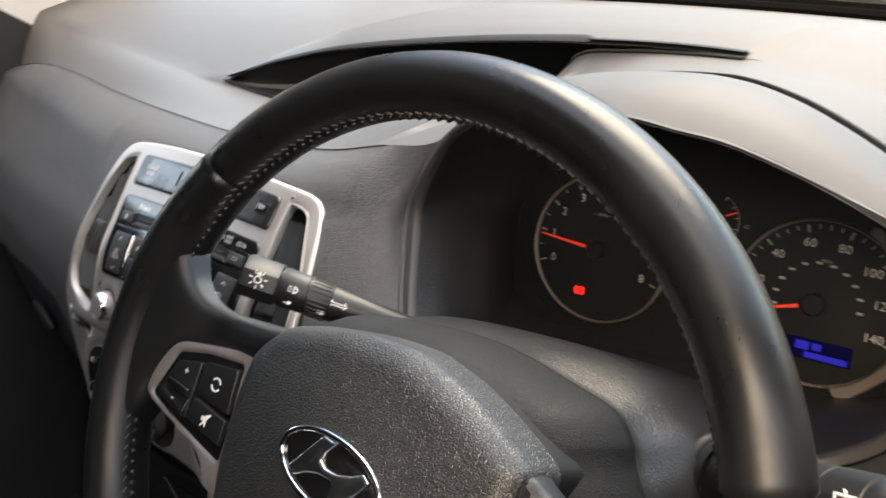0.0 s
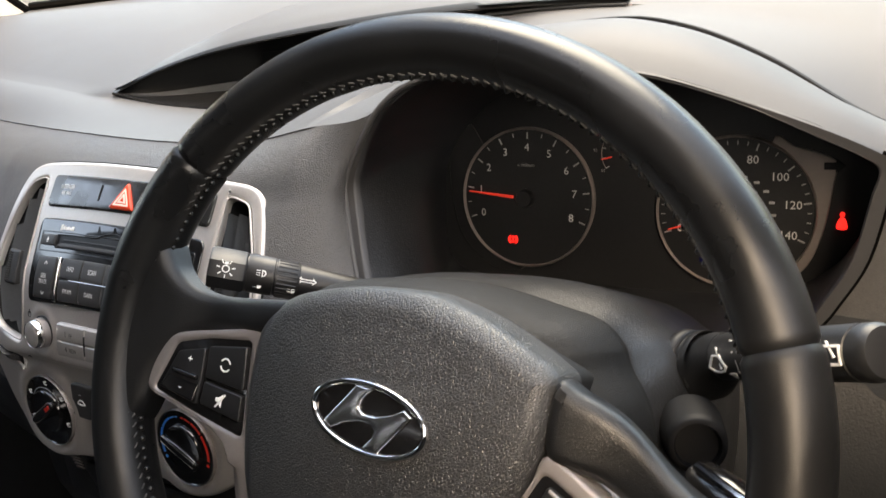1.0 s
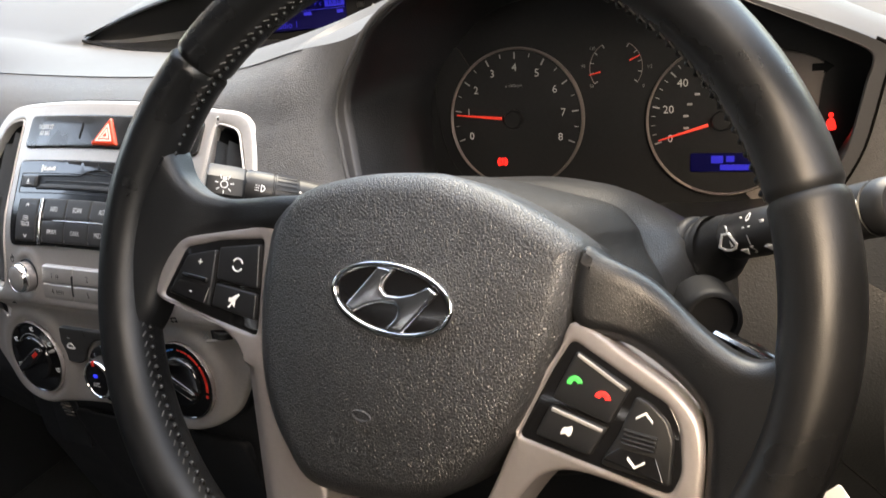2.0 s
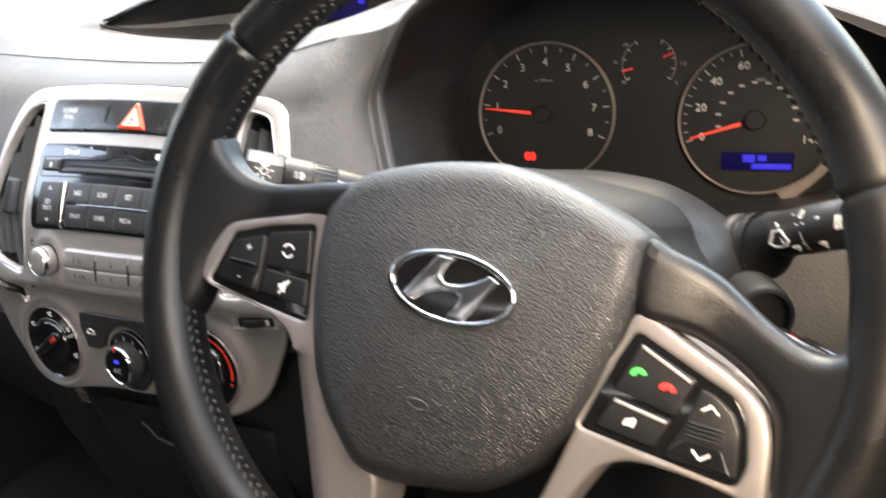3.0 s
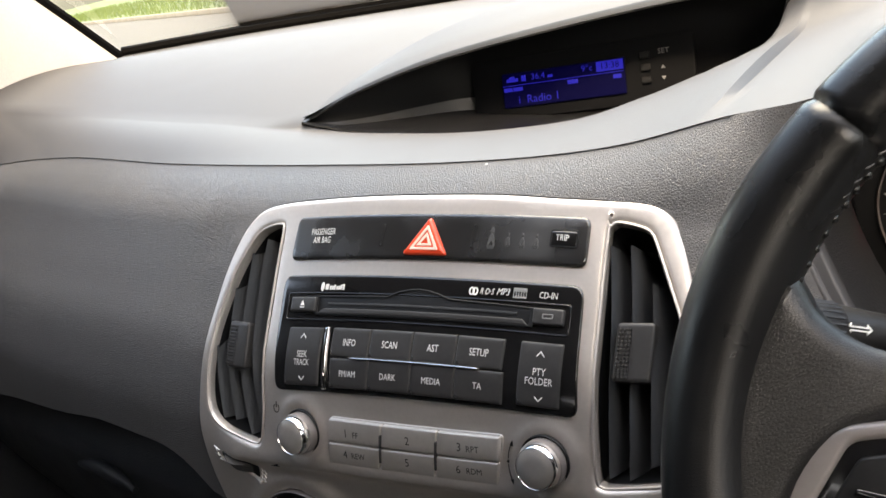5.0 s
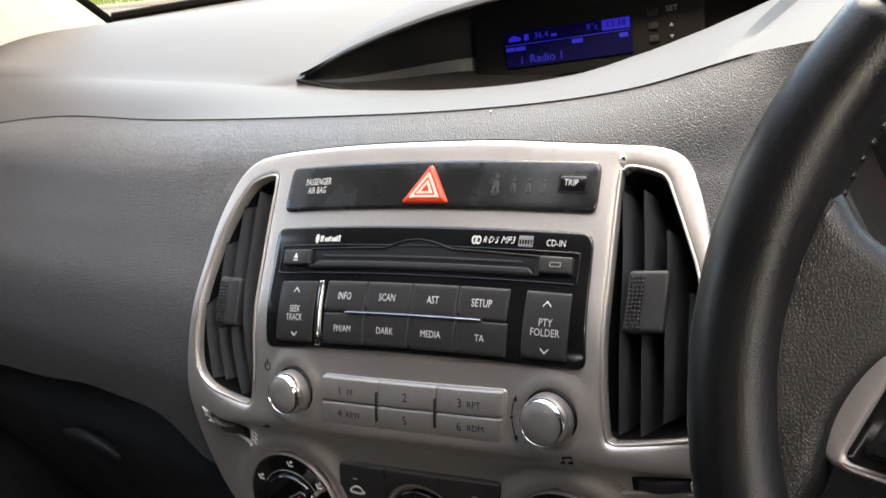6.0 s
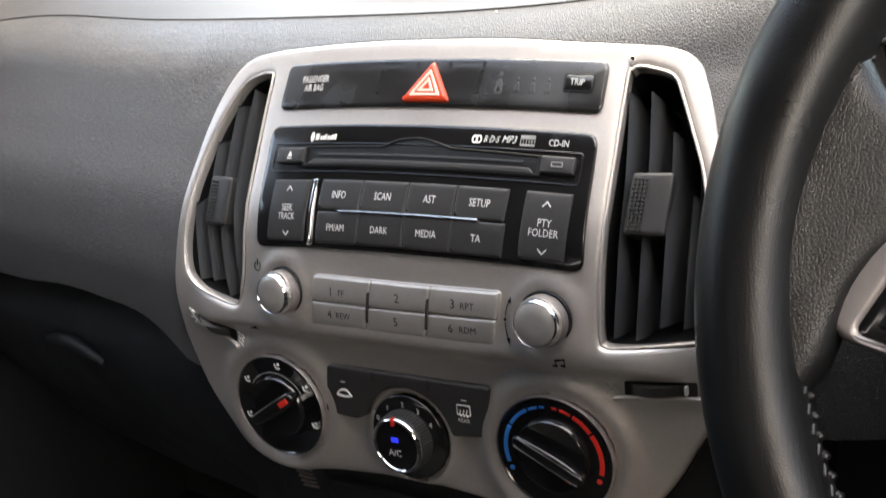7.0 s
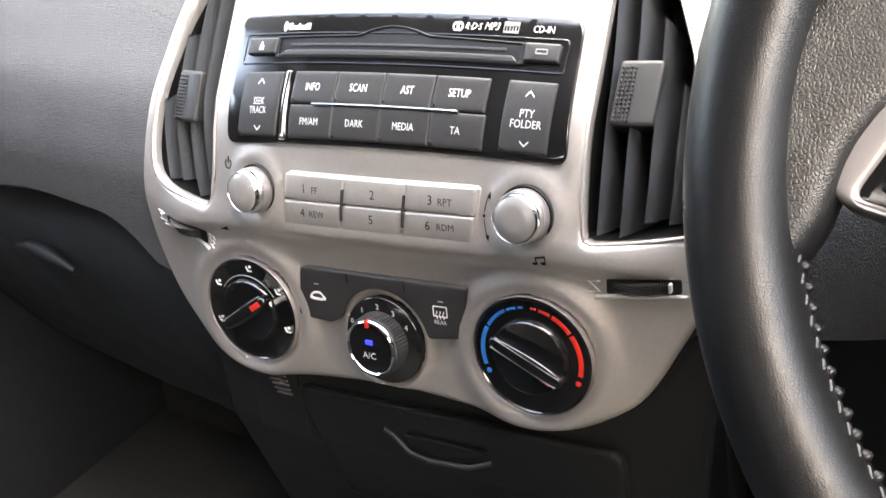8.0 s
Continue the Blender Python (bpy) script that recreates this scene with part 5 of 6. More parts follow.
def gauge(name, cx_, cz_, r, top_value, step, a0, a1, minor, digits_r, size, mats=PRINT):
    """A round dial; angles run from a0 at zero to a1."""
    f = lambda x, y, z: on_cluster(cx_ + x, cz_ + y * .948, z)
    g = part(name, mapped(lathe([(r, -.001), (r, .0015), (r * .97, .0018), (0, .0018)], 72), f), DIAL, cluster, "black dial face", 50)
    part("bright_ring", mapped(lathe([(r * 1.025, -.001), (r * 1.025, .0032), (r * 1.012, .0040), (r * .998, .0032), (r * .99, .001)], 80), f), DIAL_PLATE, g, "thin grey dial ring", 60)
    n = int(top_value / step)
    for k in range(n * minor + 1):
        a = radians(a0 + (a1 - a0) * k / (n * minor))
        major = k % minor == 0
        r1, r0 = r * .955, r * (.86 if major else .90)
        w = .0005 if major else .00028
        c, s = math.cos(a), math.sin(a)
        q = [(r0 * c - w * s, r0 * s + w * c), (r0 * c + w * s, r0 * s - w * c), (r1 * c + w * s, r1 * s - w * c), (r1 * c - w * s, r1 * s + w * c)]
        part("scale_tick", mapped(slab(clean(q), .0017, .0022, .00005, rings=1), f), PRINT_DIM, g)
        if major:
            words(str(int(k // minor * step)), size, f, (r * digits_r * c, r * digits_r * s), DIGIT, g, .0023)
    return g, f


tach, tf = gauge("rev_counter", .2590, .6605, .0532, 8, 1, 199, -22, 2, .735, .0058)
words("x 1000rpm", .0022, tf, (0, .0255), PRINT_DIM, tach, .0022)
speedo, sf = gauge("speedometer", .4126, .6556, .0518, 140, 20, 199, -22, 4, .735, .0055)
words("MPH", .0022, sf, (.002, .027), PRINT_DIM, speedo, .0022)
for k in range(11):
    a = radians(199 - 220 * (k + .4) / 11.4)
    part("inner_mark", mapped(slab(rrect(.0255 * math.cos(a) - .0018, .0255 * math.sin(a) - .0008, .0255 * math.cos(a) + .0018, .0255 * math.sin(a) + .0008, .0003), .0017, .0022, .0001), sf), PRINT_DIM, speedo)


def needle(f, ang, r, parent):
    a = radians(ang)
    c, s = math.cos(a), math.sin(a)
    g2 = lambda x, y, z: f(c * x - s * y, s * x + c * y, z)
    n = part("needle", mapped(slab([(.010, -.0011), (r, -.0004), (r, .0004), (.010, .0011)], .004, .0055, .0003), g2), NEEDLE, parent, "red needle")
    part("needle_hub", mapped(lathe([(.0070, .002), (.0070, .0065), (.006, .008), (0, .0082)], 36), f), DIAL, parent, "black needle hub", 50)
    return n


needle(tf, 174.5, .0480, tach)
needle(sf, 197, .0455, speedo)
sym = part("warning_lamp", mapped(slab(circle(-.0120, -.0333, .0027, 24), .0017, .0024, .0001, [circle(-.0120, -.0333, .0021, 20)]), tf), LIT_RED, tach, "lit red brake warning")
for a0 in (125, -55):
    part("warning_bracket", mapped(slab(arc_band(-.0120, -.0333, .0034, .0041, a0, a0 + 110), .0017, .0024, .0001), tf), LIT_RED, sym)
part("warning_stroke", mapped(slab(rrect(-.0124, -.0348, -.0116, -.0315, .0002), .0017, .0024, .0001), tf), LIT_RED, sym)
belt = part("belt_lamp", mapped(slab(spline([(.4766, .6480), (.4828, .6480), (.4818, .6534), (.4800, .6550), (.4794, .6550), (.4776, .6534)], 3), .0, .0012, .0001), on_cluster), LIT_RED, cluster, "lit red belt warning")
part("belt_lamp_head", mapped(slab(circle(.4797, .6568, .0015, 14), .0, .0012, .0001), on_cluster), LIT_RED, belt)
lcd = part("trip_screen", mapped(slab(rrect(.3908, .6215, .4384, .6338, .001), .0020, .0032, .0003), on_cluster), LIT_BLUE, cluster, "lit blue trip screen")
for x0, x1, z0, z1 in ((.4110, .4365, .6226, .6262), (.4050, .4130, .6272, .6322), (.4150, .4205, .6280, .6320)):
    part("screen_bar", mapped(slab(rrect(x0, z0, x1, z1, .0004), .003, .0036, .0001), on_cluster), LIT_BLUE_TEXT, lcd)
for cx_, a0, a1, an in ((.3375, 215, 120, 193), (.3375, 60, -35, 24)):
    f = lambda x, y, z, cx_=cx_: on_cluster(cx_ + x, .6935 + y * .948, z)
    side = part("small_gauge", mapped(slab(arc_band(0, 0, .019, .0194, min(a0, a1), max(a0, a1)), 0, .0006, .0001), f), DIAL_PLATE, cluster)
    for k in range(5):
        a = radians(a0 + (a1 - a0) * k / 4)
        c, s = math.cos(a), math.sin(a)
        part("scale_tick", mapped(slab(clean([(.0165 * c - .0003 * s, .0165 * s + .0003 * c), (.0165 * c + .0003 * s, .0165 * s - .0003 * c), (.0192 * c + .0003 * s, .0192 * s - .0003 * c), (.0192 * c - .0003 * s, .0192 * s + .0003 * c)]), 0, .0008, .00005, rings=1), f), PRINT_DIM, side)
    a = radians(an)
    c, s = math.cos(a), math.sin(a)
    part("needle", mapped(slab(clean([(.0115 * c - .0005 * s, .0115 * s + .0005 * c), (.0115 * c + .0005 * s, .0115 * s - .0005 * c), (.0195 * c + .0003 * s, .0195 * s - .0003 * c), (.0195 * c - .0003 * s, .0195 * s + .0003 * c)]), .001, .0022, .0002, rings=1), f), NEEDLE, side, "red needle")
for t, x, z in (("50", .3195, .6815), ("90", .3135, .6955), ("130", .3205, .7072), ("0", .3575, .6803), ("1/2", .3620, .6930)):
    words(t, .0022, on_cluster, (x, z), PRINT_DIM, cluster, .0004)

# ---- steering column ----
column = thing("steering_column", tuple(on_column(0, -.02, .12)), "dark grained plastic steering column shroud", "steering column")
SHR = [(-.104, -.015), (-.107, .010), (-.103, .033), (-.085, .0505), (-.045, .0565), (-.010, .0575), (.015, .0550), (.0406, .0496), (.0637, .0438), (.0751, .0339), (.0795, .0237), (.0926, -.0023), (.093, -.06), (.045, -.085), (-.045, -.085), (-.09, -.06)]
FLARE = [(-.104, -.015), (-.112, .010), (-.110, .036), (-.095, .0540), (-.060, .0615), (-.020, .0635), (.0115, .0637), (.035, .0610), (.0540, .0565), (.0719, .0468), (.088, .034), (.098, .008), (.093, -.06), (.045, -.085), (-.045, -.085), (-.09, -.06)]
front, flare = [spline([(a, b, 0) for a, b in line], 6) for line in (SHR, FLARE)]
rows = []
for d, f, w in ((.030, .70, 0), (.036, .82, 0), (.045, .91, 0), (.060, .97, 0), (.074, 1.0, 0), (.0795, 1.003, 0), (.081, .992, 0), (.083, .965, 0), (.087, .945, .05), (.094, .94, .3), (.104, .958, .62), (.118, .985, .9), (.13, 1.0, 1), (.15, 1.0, 1), (.19, .98, 1), (.24, .95, 1)):
    rows.append([on_column((p[0] + (q[0] - p[0]) * w) * f, (p[1] + (q[1] - p[1]) * w) * f, d) for p, q in zip(front, flare)])
bm = sheet(rows[:7], closed=True)
bm.faces.new([v for v in bm.verts[:len(rows[0])]])
part("shroud", bm, COLUMN, column, "dark grained shroud", 50)
part("shroud_rear", sheet(rows[6:], closed=True), SHROUD, column, "smoother rear of the shroud", 50)
# ignition lock
ign = on_column(.112, -.007, .080)
M = look(tuple(ign), tuple(ign + Vector((.42, -.72, .26)))) @ pose(0, 0, 0, 180, 0, 0)
part("ignition_lock", mapped(lathe([(.0150, -.030), (.0138, -.006), (.0130, -.001), (.0120, 0), (.0105, .0003), (.0095, -.003), (0, -.003)], 36), by(M)), RECESS, column, "round ignition lock", 50)
keyring = thing("car_key", tuple(on_column(.118, -.016, .064)), "black and chrome car key with a paper tag", "car key")
kp = on_column(.114, -.015, .068)
key_d = (on_column(.1389, -.0245, .056) - kp).normalized()
part("key_head", tube([kp + key_d * s for s in (0, .004, .02, .032, .037)], [.005, .0085, .010, .009, .004], 14, squash=.55), GLOSS, keyring, "gloss black key head")
part("key_edge", tube([kp + key_d * s + Vector((0, -.003, .0062)) for s in (.004, .018, .033)], .0022, 8), CHROME, keyring, "chrome edge strip")

# ---- stalks ----
def stalk_along(a, b, stations, name, mat, parent, label="", n=20, squash=1.0, up=(0, 0, 1)):
    P = [Vector(a).lerp(Vector(b), s) for s, _ in stations]
    return part(name, tube(P, [r for _, r in stations], n, squash=squash, up=up), mat, parent, label, 40)


wr = Vector((.80, -.42, .43)).normalized()
wf = Vector((-.56, -.77, .29))
wf = (wf - wf.dot(wr) * wr).normalized()
wa = Vector((.4797, .4152, .6778)) - wf * .0113 - wr * .039
wb = wa + wr * .1
wipe = thing("wiper_stalk", tuple(wa), "black wiper stalk with white printed symbols", "stalk")
boot_c = wa + wr * .010 + Vector((0, 0, -.005))
boot_d = Vector((.93, -.22, .24)).normalized()
boot = [(boot_c + boot_d * s, r) for s, r in ((-.030, .0150), (-.0115, .0156), (-.0110, .0172), (-.0090, .0180), (-.0060, .0180), (-.0045, .0170), (-.0040, .0154), (-.0015, .0152), (-.0010, .0168), (.0008, .0178), (.0035, .0176), (.0055, .0162))]
boot += [((boot_c + boot_d * .010).lerp(wa + wr * .021, .5), .0140), (wa + wr * .026, .0121), (wa + wr * .032, .0114)]
part("collar", tube([p for p, r in boot], [r for p, r in boot], 36), BLACK, wipe, "ringed boot collar", 40)
stalk_along(wa, wb, ((.20, .0112), (.28, .0112), (.43, .0112), (.435, .0114), (.68, .0114), (.685, .0112), (.93, .0112), (.935, .0106), (.95, .0106)), "stem", STALK, wipe)
stalk_along(wa, wb, ((.945, .0106), (.95, .0113), (1.188, .0115), (1.192, .0108), (1.20, .0108), (1.205, .0115), (1.25, .0116), (1.28, .0111), (1.295, .0099), (1.30, .005)), "end_cap", STALK, wipe, "rounded end cap", 28)


def on_wiper(x, y, h=0.0):
    """Wrapped on the stalk: x along it, y round it."""
    R = .0113 + h
    a = y / .0113
    upw = wf.cross(wr) * -1
    return wa + wr * x + wf * (R * math.cos(a)) + upw * (R * math.sin(a))


big = lambda pts: [(.039 + (x - .039) * 1.4, y * 1.15) for x, y in pts]
part("wiper_symbol", mapped(slab(big([(.034, .004), (.036, .0062), (.039, .0068), (.042, .0062), (.044, .004), (.041, -.001), (.037, -.001)]), -.0004, .0006, .0001, [big([(.0352, .0042), (.037, .0056), (.039, .006), (.041, .0056), (.0428, .0042), (.0404, -.0002), (.0376, -.0002)])]), on_wiper), PRINT, wipe)
part("wiper_symbol_blade", mapped(slab(big([(.0384, -.004), (.0390, -.004), (.0410, .0048), (.0404, .0048)]), -.0004, .0007, .0001), on_wiper), PRINT, wipe)
for x, y0, w in ((.0478, -.0080, .0008), (.0640, -.0040, .0013)):
    part("collar_line", mapped(slab([(x - w, y0), (x + w, y0), (x + w, .0085), (x - w, .0085)], -.0004, .0006, .0001), on_wiper), PRINT, wipe)
    part("collar_arrow", mapped(slab([(x - .0026, .0080), (x + .0026, .0080), (x, .0118)], -.0004, .0006, .0001), on_wiper), PRINT, wipe)
for y, t in ((.0085, "2"), (.0035, "1"), (-.0015, "- -"), (-.007, "0")):
    words(t, .0046, on_wiper, (.0540, y), PRINT, wipe, .0006)
for k in range(4):
    part("washer_spray", mapped(slab([(.0752 + .0022 * k, -.0030), (.0764 + .0022 * k, -.0030), (.0754 + .0022 * k, .0030), (.0742 + .0022 * k, .0030)], -.0004, .0006, .0001), on_wiper), PRINT, wipe)
part("washer_screen", mapped(slab(circle(.0840, .0000, .0034, 16), -.0004, .0006, .0001, [circle(.0840, 0, .0020, 14)]), on_wiper), PRINT, wipe)
on_end = lambda x, y, h: on_wiper(x, y, h + .0002)
part("rear_symbol", mapped(slab(rrect(.1060, -.0035, .1185, .0045, .0008), -.0008, .0006, .0001, [rrect(.1070, -.0025, .1175, .0035, .0005)]), on_end), PRINT, wipe)
part("rear_symbol_blade", mapped(slab([(.1102, -.0050), (.1112, -.0050), (.1160, .0012), (.1150, .0015)], -.0008, .0007, .0001), on_end), PRINT, wipe)

lr = Vector((-.0328, -.0290, .0195)).normalized()
lf = Vector((.737, -.560, .370))
lf = (lf - lf.dot(lr) * lr).normalized()
LL = .1155
lb = Vector((.2063, .3654, .7126)) - lf * .0132 + lr * .0105
la = lb - lr * LL
lamp = thing("light_stalk", tuple(la), "black light stalk with white printed lamp symbols", "stalk")
stalk_along(la, lb, ((-.10, .0095), (.0, .0080), (.10, .0080), (.25, .0086), (.40, .0097), (.53, .0107), (.54, .0108)), "stem", STALK, lamp)
stalk_along(la, lb, ((.535, .0108), (.54, .0112), (.655, .0114), (.658, .0110), (.664, .0110), (.668, .0116), (.79, .0120), (.797, .0114), (.81, .0114)), "ring", STALK, lamp, "ribbed ring")
stalk_along(la, lb, ((.80, .0116), (.81, .0130), (.82, .0136), (.985, .0138), (.997, .0131), (1.0, .0112)), "knob", STALK, lamp, "square light switch end", 8, .94)
bm = bmesh.new()
for k in range(26):
    a = 2 * math.pi * k / 26
    q = lr.orthogonal().normalized()
    w = lr.cross(q)
    off = .0112 * (q * math.cos(a) + w * math.sin(a))
    add_to(bm, tube([la + lr * LL * .548 + off, la + lr * LL * .648 + off], .0006, 4))
part("ring_ribs", bm, STALK, lamp)


def on_lamp(x, y, h=0.0):
    """x towards the console's side from the root, y up the face that looks back at the seat."""
    upw = lr.cross(lf)
    upw = upw if upw.z > 0 else -upw
    return la - lr * x + lf * (.0116 + h) + upw * y


def lamp_words(bm, x, y, extra=0.0):
    return mapped(bm, lambda a, b, h: on_lamp(-LL * x + a, y + b, h + extra))


part("lamp_symbol", lamp_words(slab(circle(0, 0, .0023, 18), 0, .0006, .0001, [circle(0, 0, .0017, 16)]), .909, 0, .0018), PRINT, lamp)
part("lamp_symbol_foot", lamp_words(slab(rrect(-.0011, .0026, .0011, .0042, .0003), 0, .0006, .0001), .909, 0, .0018), PRINT, lamp)
for a in range(-60, 250, 50):
    c, s = math.cos(radians(180 + a)), math.sin(radians(180 + a))
    part("lamp_ray", lamp_words(slab(clean([(.0034 * c - .0003 * s, .0034 * s + .0003 * c), (.0034 * c + .0003 * s, .0034 * s - .0003 * c), (.0055 * c + .0003 * s, .0055 * s - .0003 * c), (.0055 * c - .0003 * s, .0055 * s + .0003 * c)]), 0, .0006, .0001, rings=1), .909, 0, .0018), PRINT, lamp)
part("beam_symbol", lamp_words(slab([(.0, -.0022), (.002, -.0016), (.0028, 0), (.002, .0016), (0, .0022)], 0, .0006, .0001, [[(.0006, -.0014), (.0015, -.001), (.002, 0), (.0015, .001), (.0006, .0014)]]), .728, .001, .0001), PRINT, lamp)
for k in range(3):
    part("beam_ray", lamp_words(slab(rrect(-.0034, -.0016 + k * .0014, -.0008, -.0012 + k * .0014, .0001), 0, .0006, .0001), .728, .001, .0001), PRINT, lamp)
for k, (xx, yy) in enumerate(((.735, -.0068), (.562, -.0062))):
    part("fog_symbol", lamp_words(slab(rounded([(-.0008, -.0015), (.0012, -.0012), (.0018, 0), (.0012, .0012), (-.0008, .0015)], .0004), 0, .0006, .0001), xx, yy, -.0024), PRINT, lamp)
    part("fog_ray", lamp_words(slab(rrect(-.0030, -.0010, -.0012, -.0006, .0001), 0, .0006, .0001), xx, yy, -.0024), PRINT, lamp)
    part("fog_ray", lamp_words(slab(rrect(-.0030, .0006, -.0012, .0010, .0001), 0, .0006, .0001), xx, yy, -.0024), PRINT, lamp)
part("turn_symbol", lamp_words(slab([(-.006, 0), (-.0035, .0022), (-.0035, .001), (.0035, .001), (.0035, .0022), (.006, 0), (.0035, -.0022), (.0035, -.001), (-.0035, -.001), (-.0035, -.0022)], 0, .0006, .0001, [[(-.0048, 0), (-.004, .0007), (-.004, .0004), (.004, .0004), (.004, .0007), (.0048, 0), (.004, -.0007), (.004, -.0004), (-.004, -.0004), (-.004, -.0007)]]), .496, .0010, -.0016), PRINT, lamp)

# ---- steering wheel ----
wheel = thing("steering_wheel", tuple(HUB), "black leather steering wheel with silver spokes and chrome emblem", "steering wheel")
RX, RY = .1650, .1560


def ring_point(a):
    return (RX * math.cos(a), RY * math.sin(a))


def rim_sweep(a0, a1, r_in=.0138, r_ax=.0165, n=90, bulge=None):
    rows = []
    for k in range(n + 1):
        a = radians(a0 + (a1 - a0) * k / n)
        c = ring_point(a)
        t = Vector((-RX * math.sin(a), RY * math.cos(a))).normalized()
        o = Vector((t.y, -t.x))
        f = bulge(math.degrees(a)) if bulge else 1.0
        row = []
        for j in range(22):
            b = 2 * math.pi * j / 22
            row.append(on_wheel(c[0] + o.x * r_in * f * math.cos(b), c[1] + o.y * r_in * f * math.cos(b), r_ax * f * math.sin(b)))
        rows.append(row)
    return sheet(rows, closed=True)


S_R, S_L = 24.4, 146.7
edge = lambda a0, a1: (lambda a: 1 - .10 * (math.exp(-((a - a0) / .45) ** 2) + math.exp(-((a - a1) / .45) ** 2)))
part("rim_top", rim_sweep(S_R, S_L, n=150, bulge=edge(S_R, S_L)), LEATHER, wheel, "smooth black leather rim", 60)
part("rim_grip", rim_sweep(S_L, 241, n=110, bulge=lambda a: edge(S_L, 241)(a) * (1 + .06 * math.exp(-((a - 165) / 14) ** 2))), LEATHER_GRIP, wheel, "grained black leather grip", 60)
part("rim_grip", rim_sweep(-66, S_R, n=110, bulge=lambda a: edge(-66, S_R)(a) * (1 + .06 * math.exp(-((a - 14) / 14) ** 2))), LEATHER_GRIP, wheel, "grained black leather grip", 60)
part("rim_bottom", rim_sweep(241, 294, n=60, bulge=edge(241, 294)), LEATHER, wheel, "smooth black leather rim", 60)
bm = bmesh.new()
puckers = bmesh.new()


def rim_at(a, b, grow=1.0, along=0.0):
    """A point on the rim: a round the wheel, b round the section (180 is the inner side, less is towards the seat)."""
    c = ring_point(a)
    t = Vector((-RX * math.sin(a), RY * math.cos(a))).normalized()
    return on_wheel(c[0] + t.y * .0138 * grow * math.cos(b) + t.x * along, c[1] - t.x * .0138 * grow * math.cos(b) + t.y * along, .0165 * grow * math.sin(b))


for a_from, a_to in ((S_R, 172), (188, 241), (-66, -6)):
    n = int((a_to - a_from) / 2.0)
    for k in range(n):
        a = radians(a_from + (a_to - a_from) * (k + .5) / n)
        pts = [rim_at(a + .0022 * k, radians(164 - .9 * k), 1.006) for k in range(-4, 5)]
        tube(pts, [.0002] + [.00045] * (len(pts) - 2) + [.0002], 6, bm=bm)
        mid = rim_at(a + .015, radians(177), .92)
        out = (rim_at(a + .015, radians(177), 1.1) - mid).normalized()
        tube([mid - out * .001, mid, mid + out * .0016, mid + out * .0026], [.0010, .0018, .0015, .0005], 8, bm=puckers)
tagged(part("puckered_edge", puckers, LEATHER, wheel, "puckered leather along the laced seam", 70), kind="stuff")
tagged(part("stitching", bm, STITCH, wheel, "grey thread stitching along the inner edge"), kind="stuff")

# leather spokes
SP_L = [(-.040, .0345), (-.070, .0300), (-.0936, .0255), (-.112, .0225), (-.1260, .0235), (-.1380, .0300), (-.1490, .0420), (-.158, .018), (-.160, -.015), (-.154, -.042), (-.146, -.052), (-.1395, -.040), (-.1363, -.0191), (-.1255, -.0032), (-.1063, .0059), (-.066, .0145)]
SP_R = [(.074, .0310), (.0836, .0300), (.1023, .0240), (.1241, .0105), (.1412, .0040), (.1519, .0075), (.160, .020), (.164, -.01), (.161, -.04), (.150, -.062), (.1380, -.052), (.1325, -.0237), (.1228, -.0127), (.0992, -.0016), (.076, .003)]
for sp in (SP_L, SP_R):
    o = spline(sp, 5)
    rise = lambda x: min(max((abs(x) - .132) / .030, 0), 1) ** 2
    dish = lambda x, y: -.006 * math.exp(-((abs(x) - .108) / .022) ** 2) + .0060 * rise(x)
    part("leather_spoke", mapped(slab(o, -.010, .0065, .0065, (), .006, 5, dish), on_wheel), SPOKE, wheel, "black leather covered spoke", 60)

# silver trims with switches
TR_L = [(-.0735, .0150), (-.090, .0110), (-.1045, .0069), (-.1200, .0025), (-.1306, -.0020), (-.1385, -.0125), (-.1415, -.0250), (-.1375, -.0322), (-.1200, -.0345), (-.1040, -.0368), (-.0920, -.0395), (-.0822, -.0455), (-.0785, -.0580), (-.0695, -.0860), (-.0560, -.1280), (-.050, -.148), (-.0215, -.148), (-.0237, -.1166), (-.0244, -.0965), (-.0423, -.0831), (-.0561, -.0687), (-.0640, -.0495), (-.0685, -.0300), (-.0715, -.0100)]
TR_R = [(.0775, .0036), (.1022, -.0055), (.1183, -.0124), (.1280, -.0194), (.1322, -.0265), (.1345, -.0353), (.1358, -.0500), (.1358, -.0545), (.1325, -.0560), (.1178, -.0535), (.1013, -.0524), (.0859, -.0532), (.0759, -.0580), (.0707, -.0642), (.0638, -.0775), (.0600, -.0880), (.0540, -.1100), (.0480, -.148), (.0250, -.148), (.0350, -.1180), (.0455, -.0945), (.0517, -.0806), (.0565, -.0650), (.0612, -.0470), (.0660, -.0300), (.0725, -.0100)]
BK_L = rounded([(-.0790, .0080), (-.1041, .0028), (-.1253, -.0045), (-.1350, -.0302), (-.1019, -.0345), (-.0735, -.0370)], .003)
BK_R = rounded([(.0775, -.0035), (.1072, -.0150), (.1185, -.0190), (.1240, -.0265), (.1275, -.0420), (.1250, -.0507), (.0632, -.0456), (.0700, -.0220)], .003)
on_spoke = lambda x, y, h: on_wheel(x, y, h - .005 - .10 * max(-y - .045, 0))
facet = lambda x, y: -.55 * max(-.0682 + .325 * (-.058 - y) - x, 0) if x < 0 and y < -.050 else 0.0
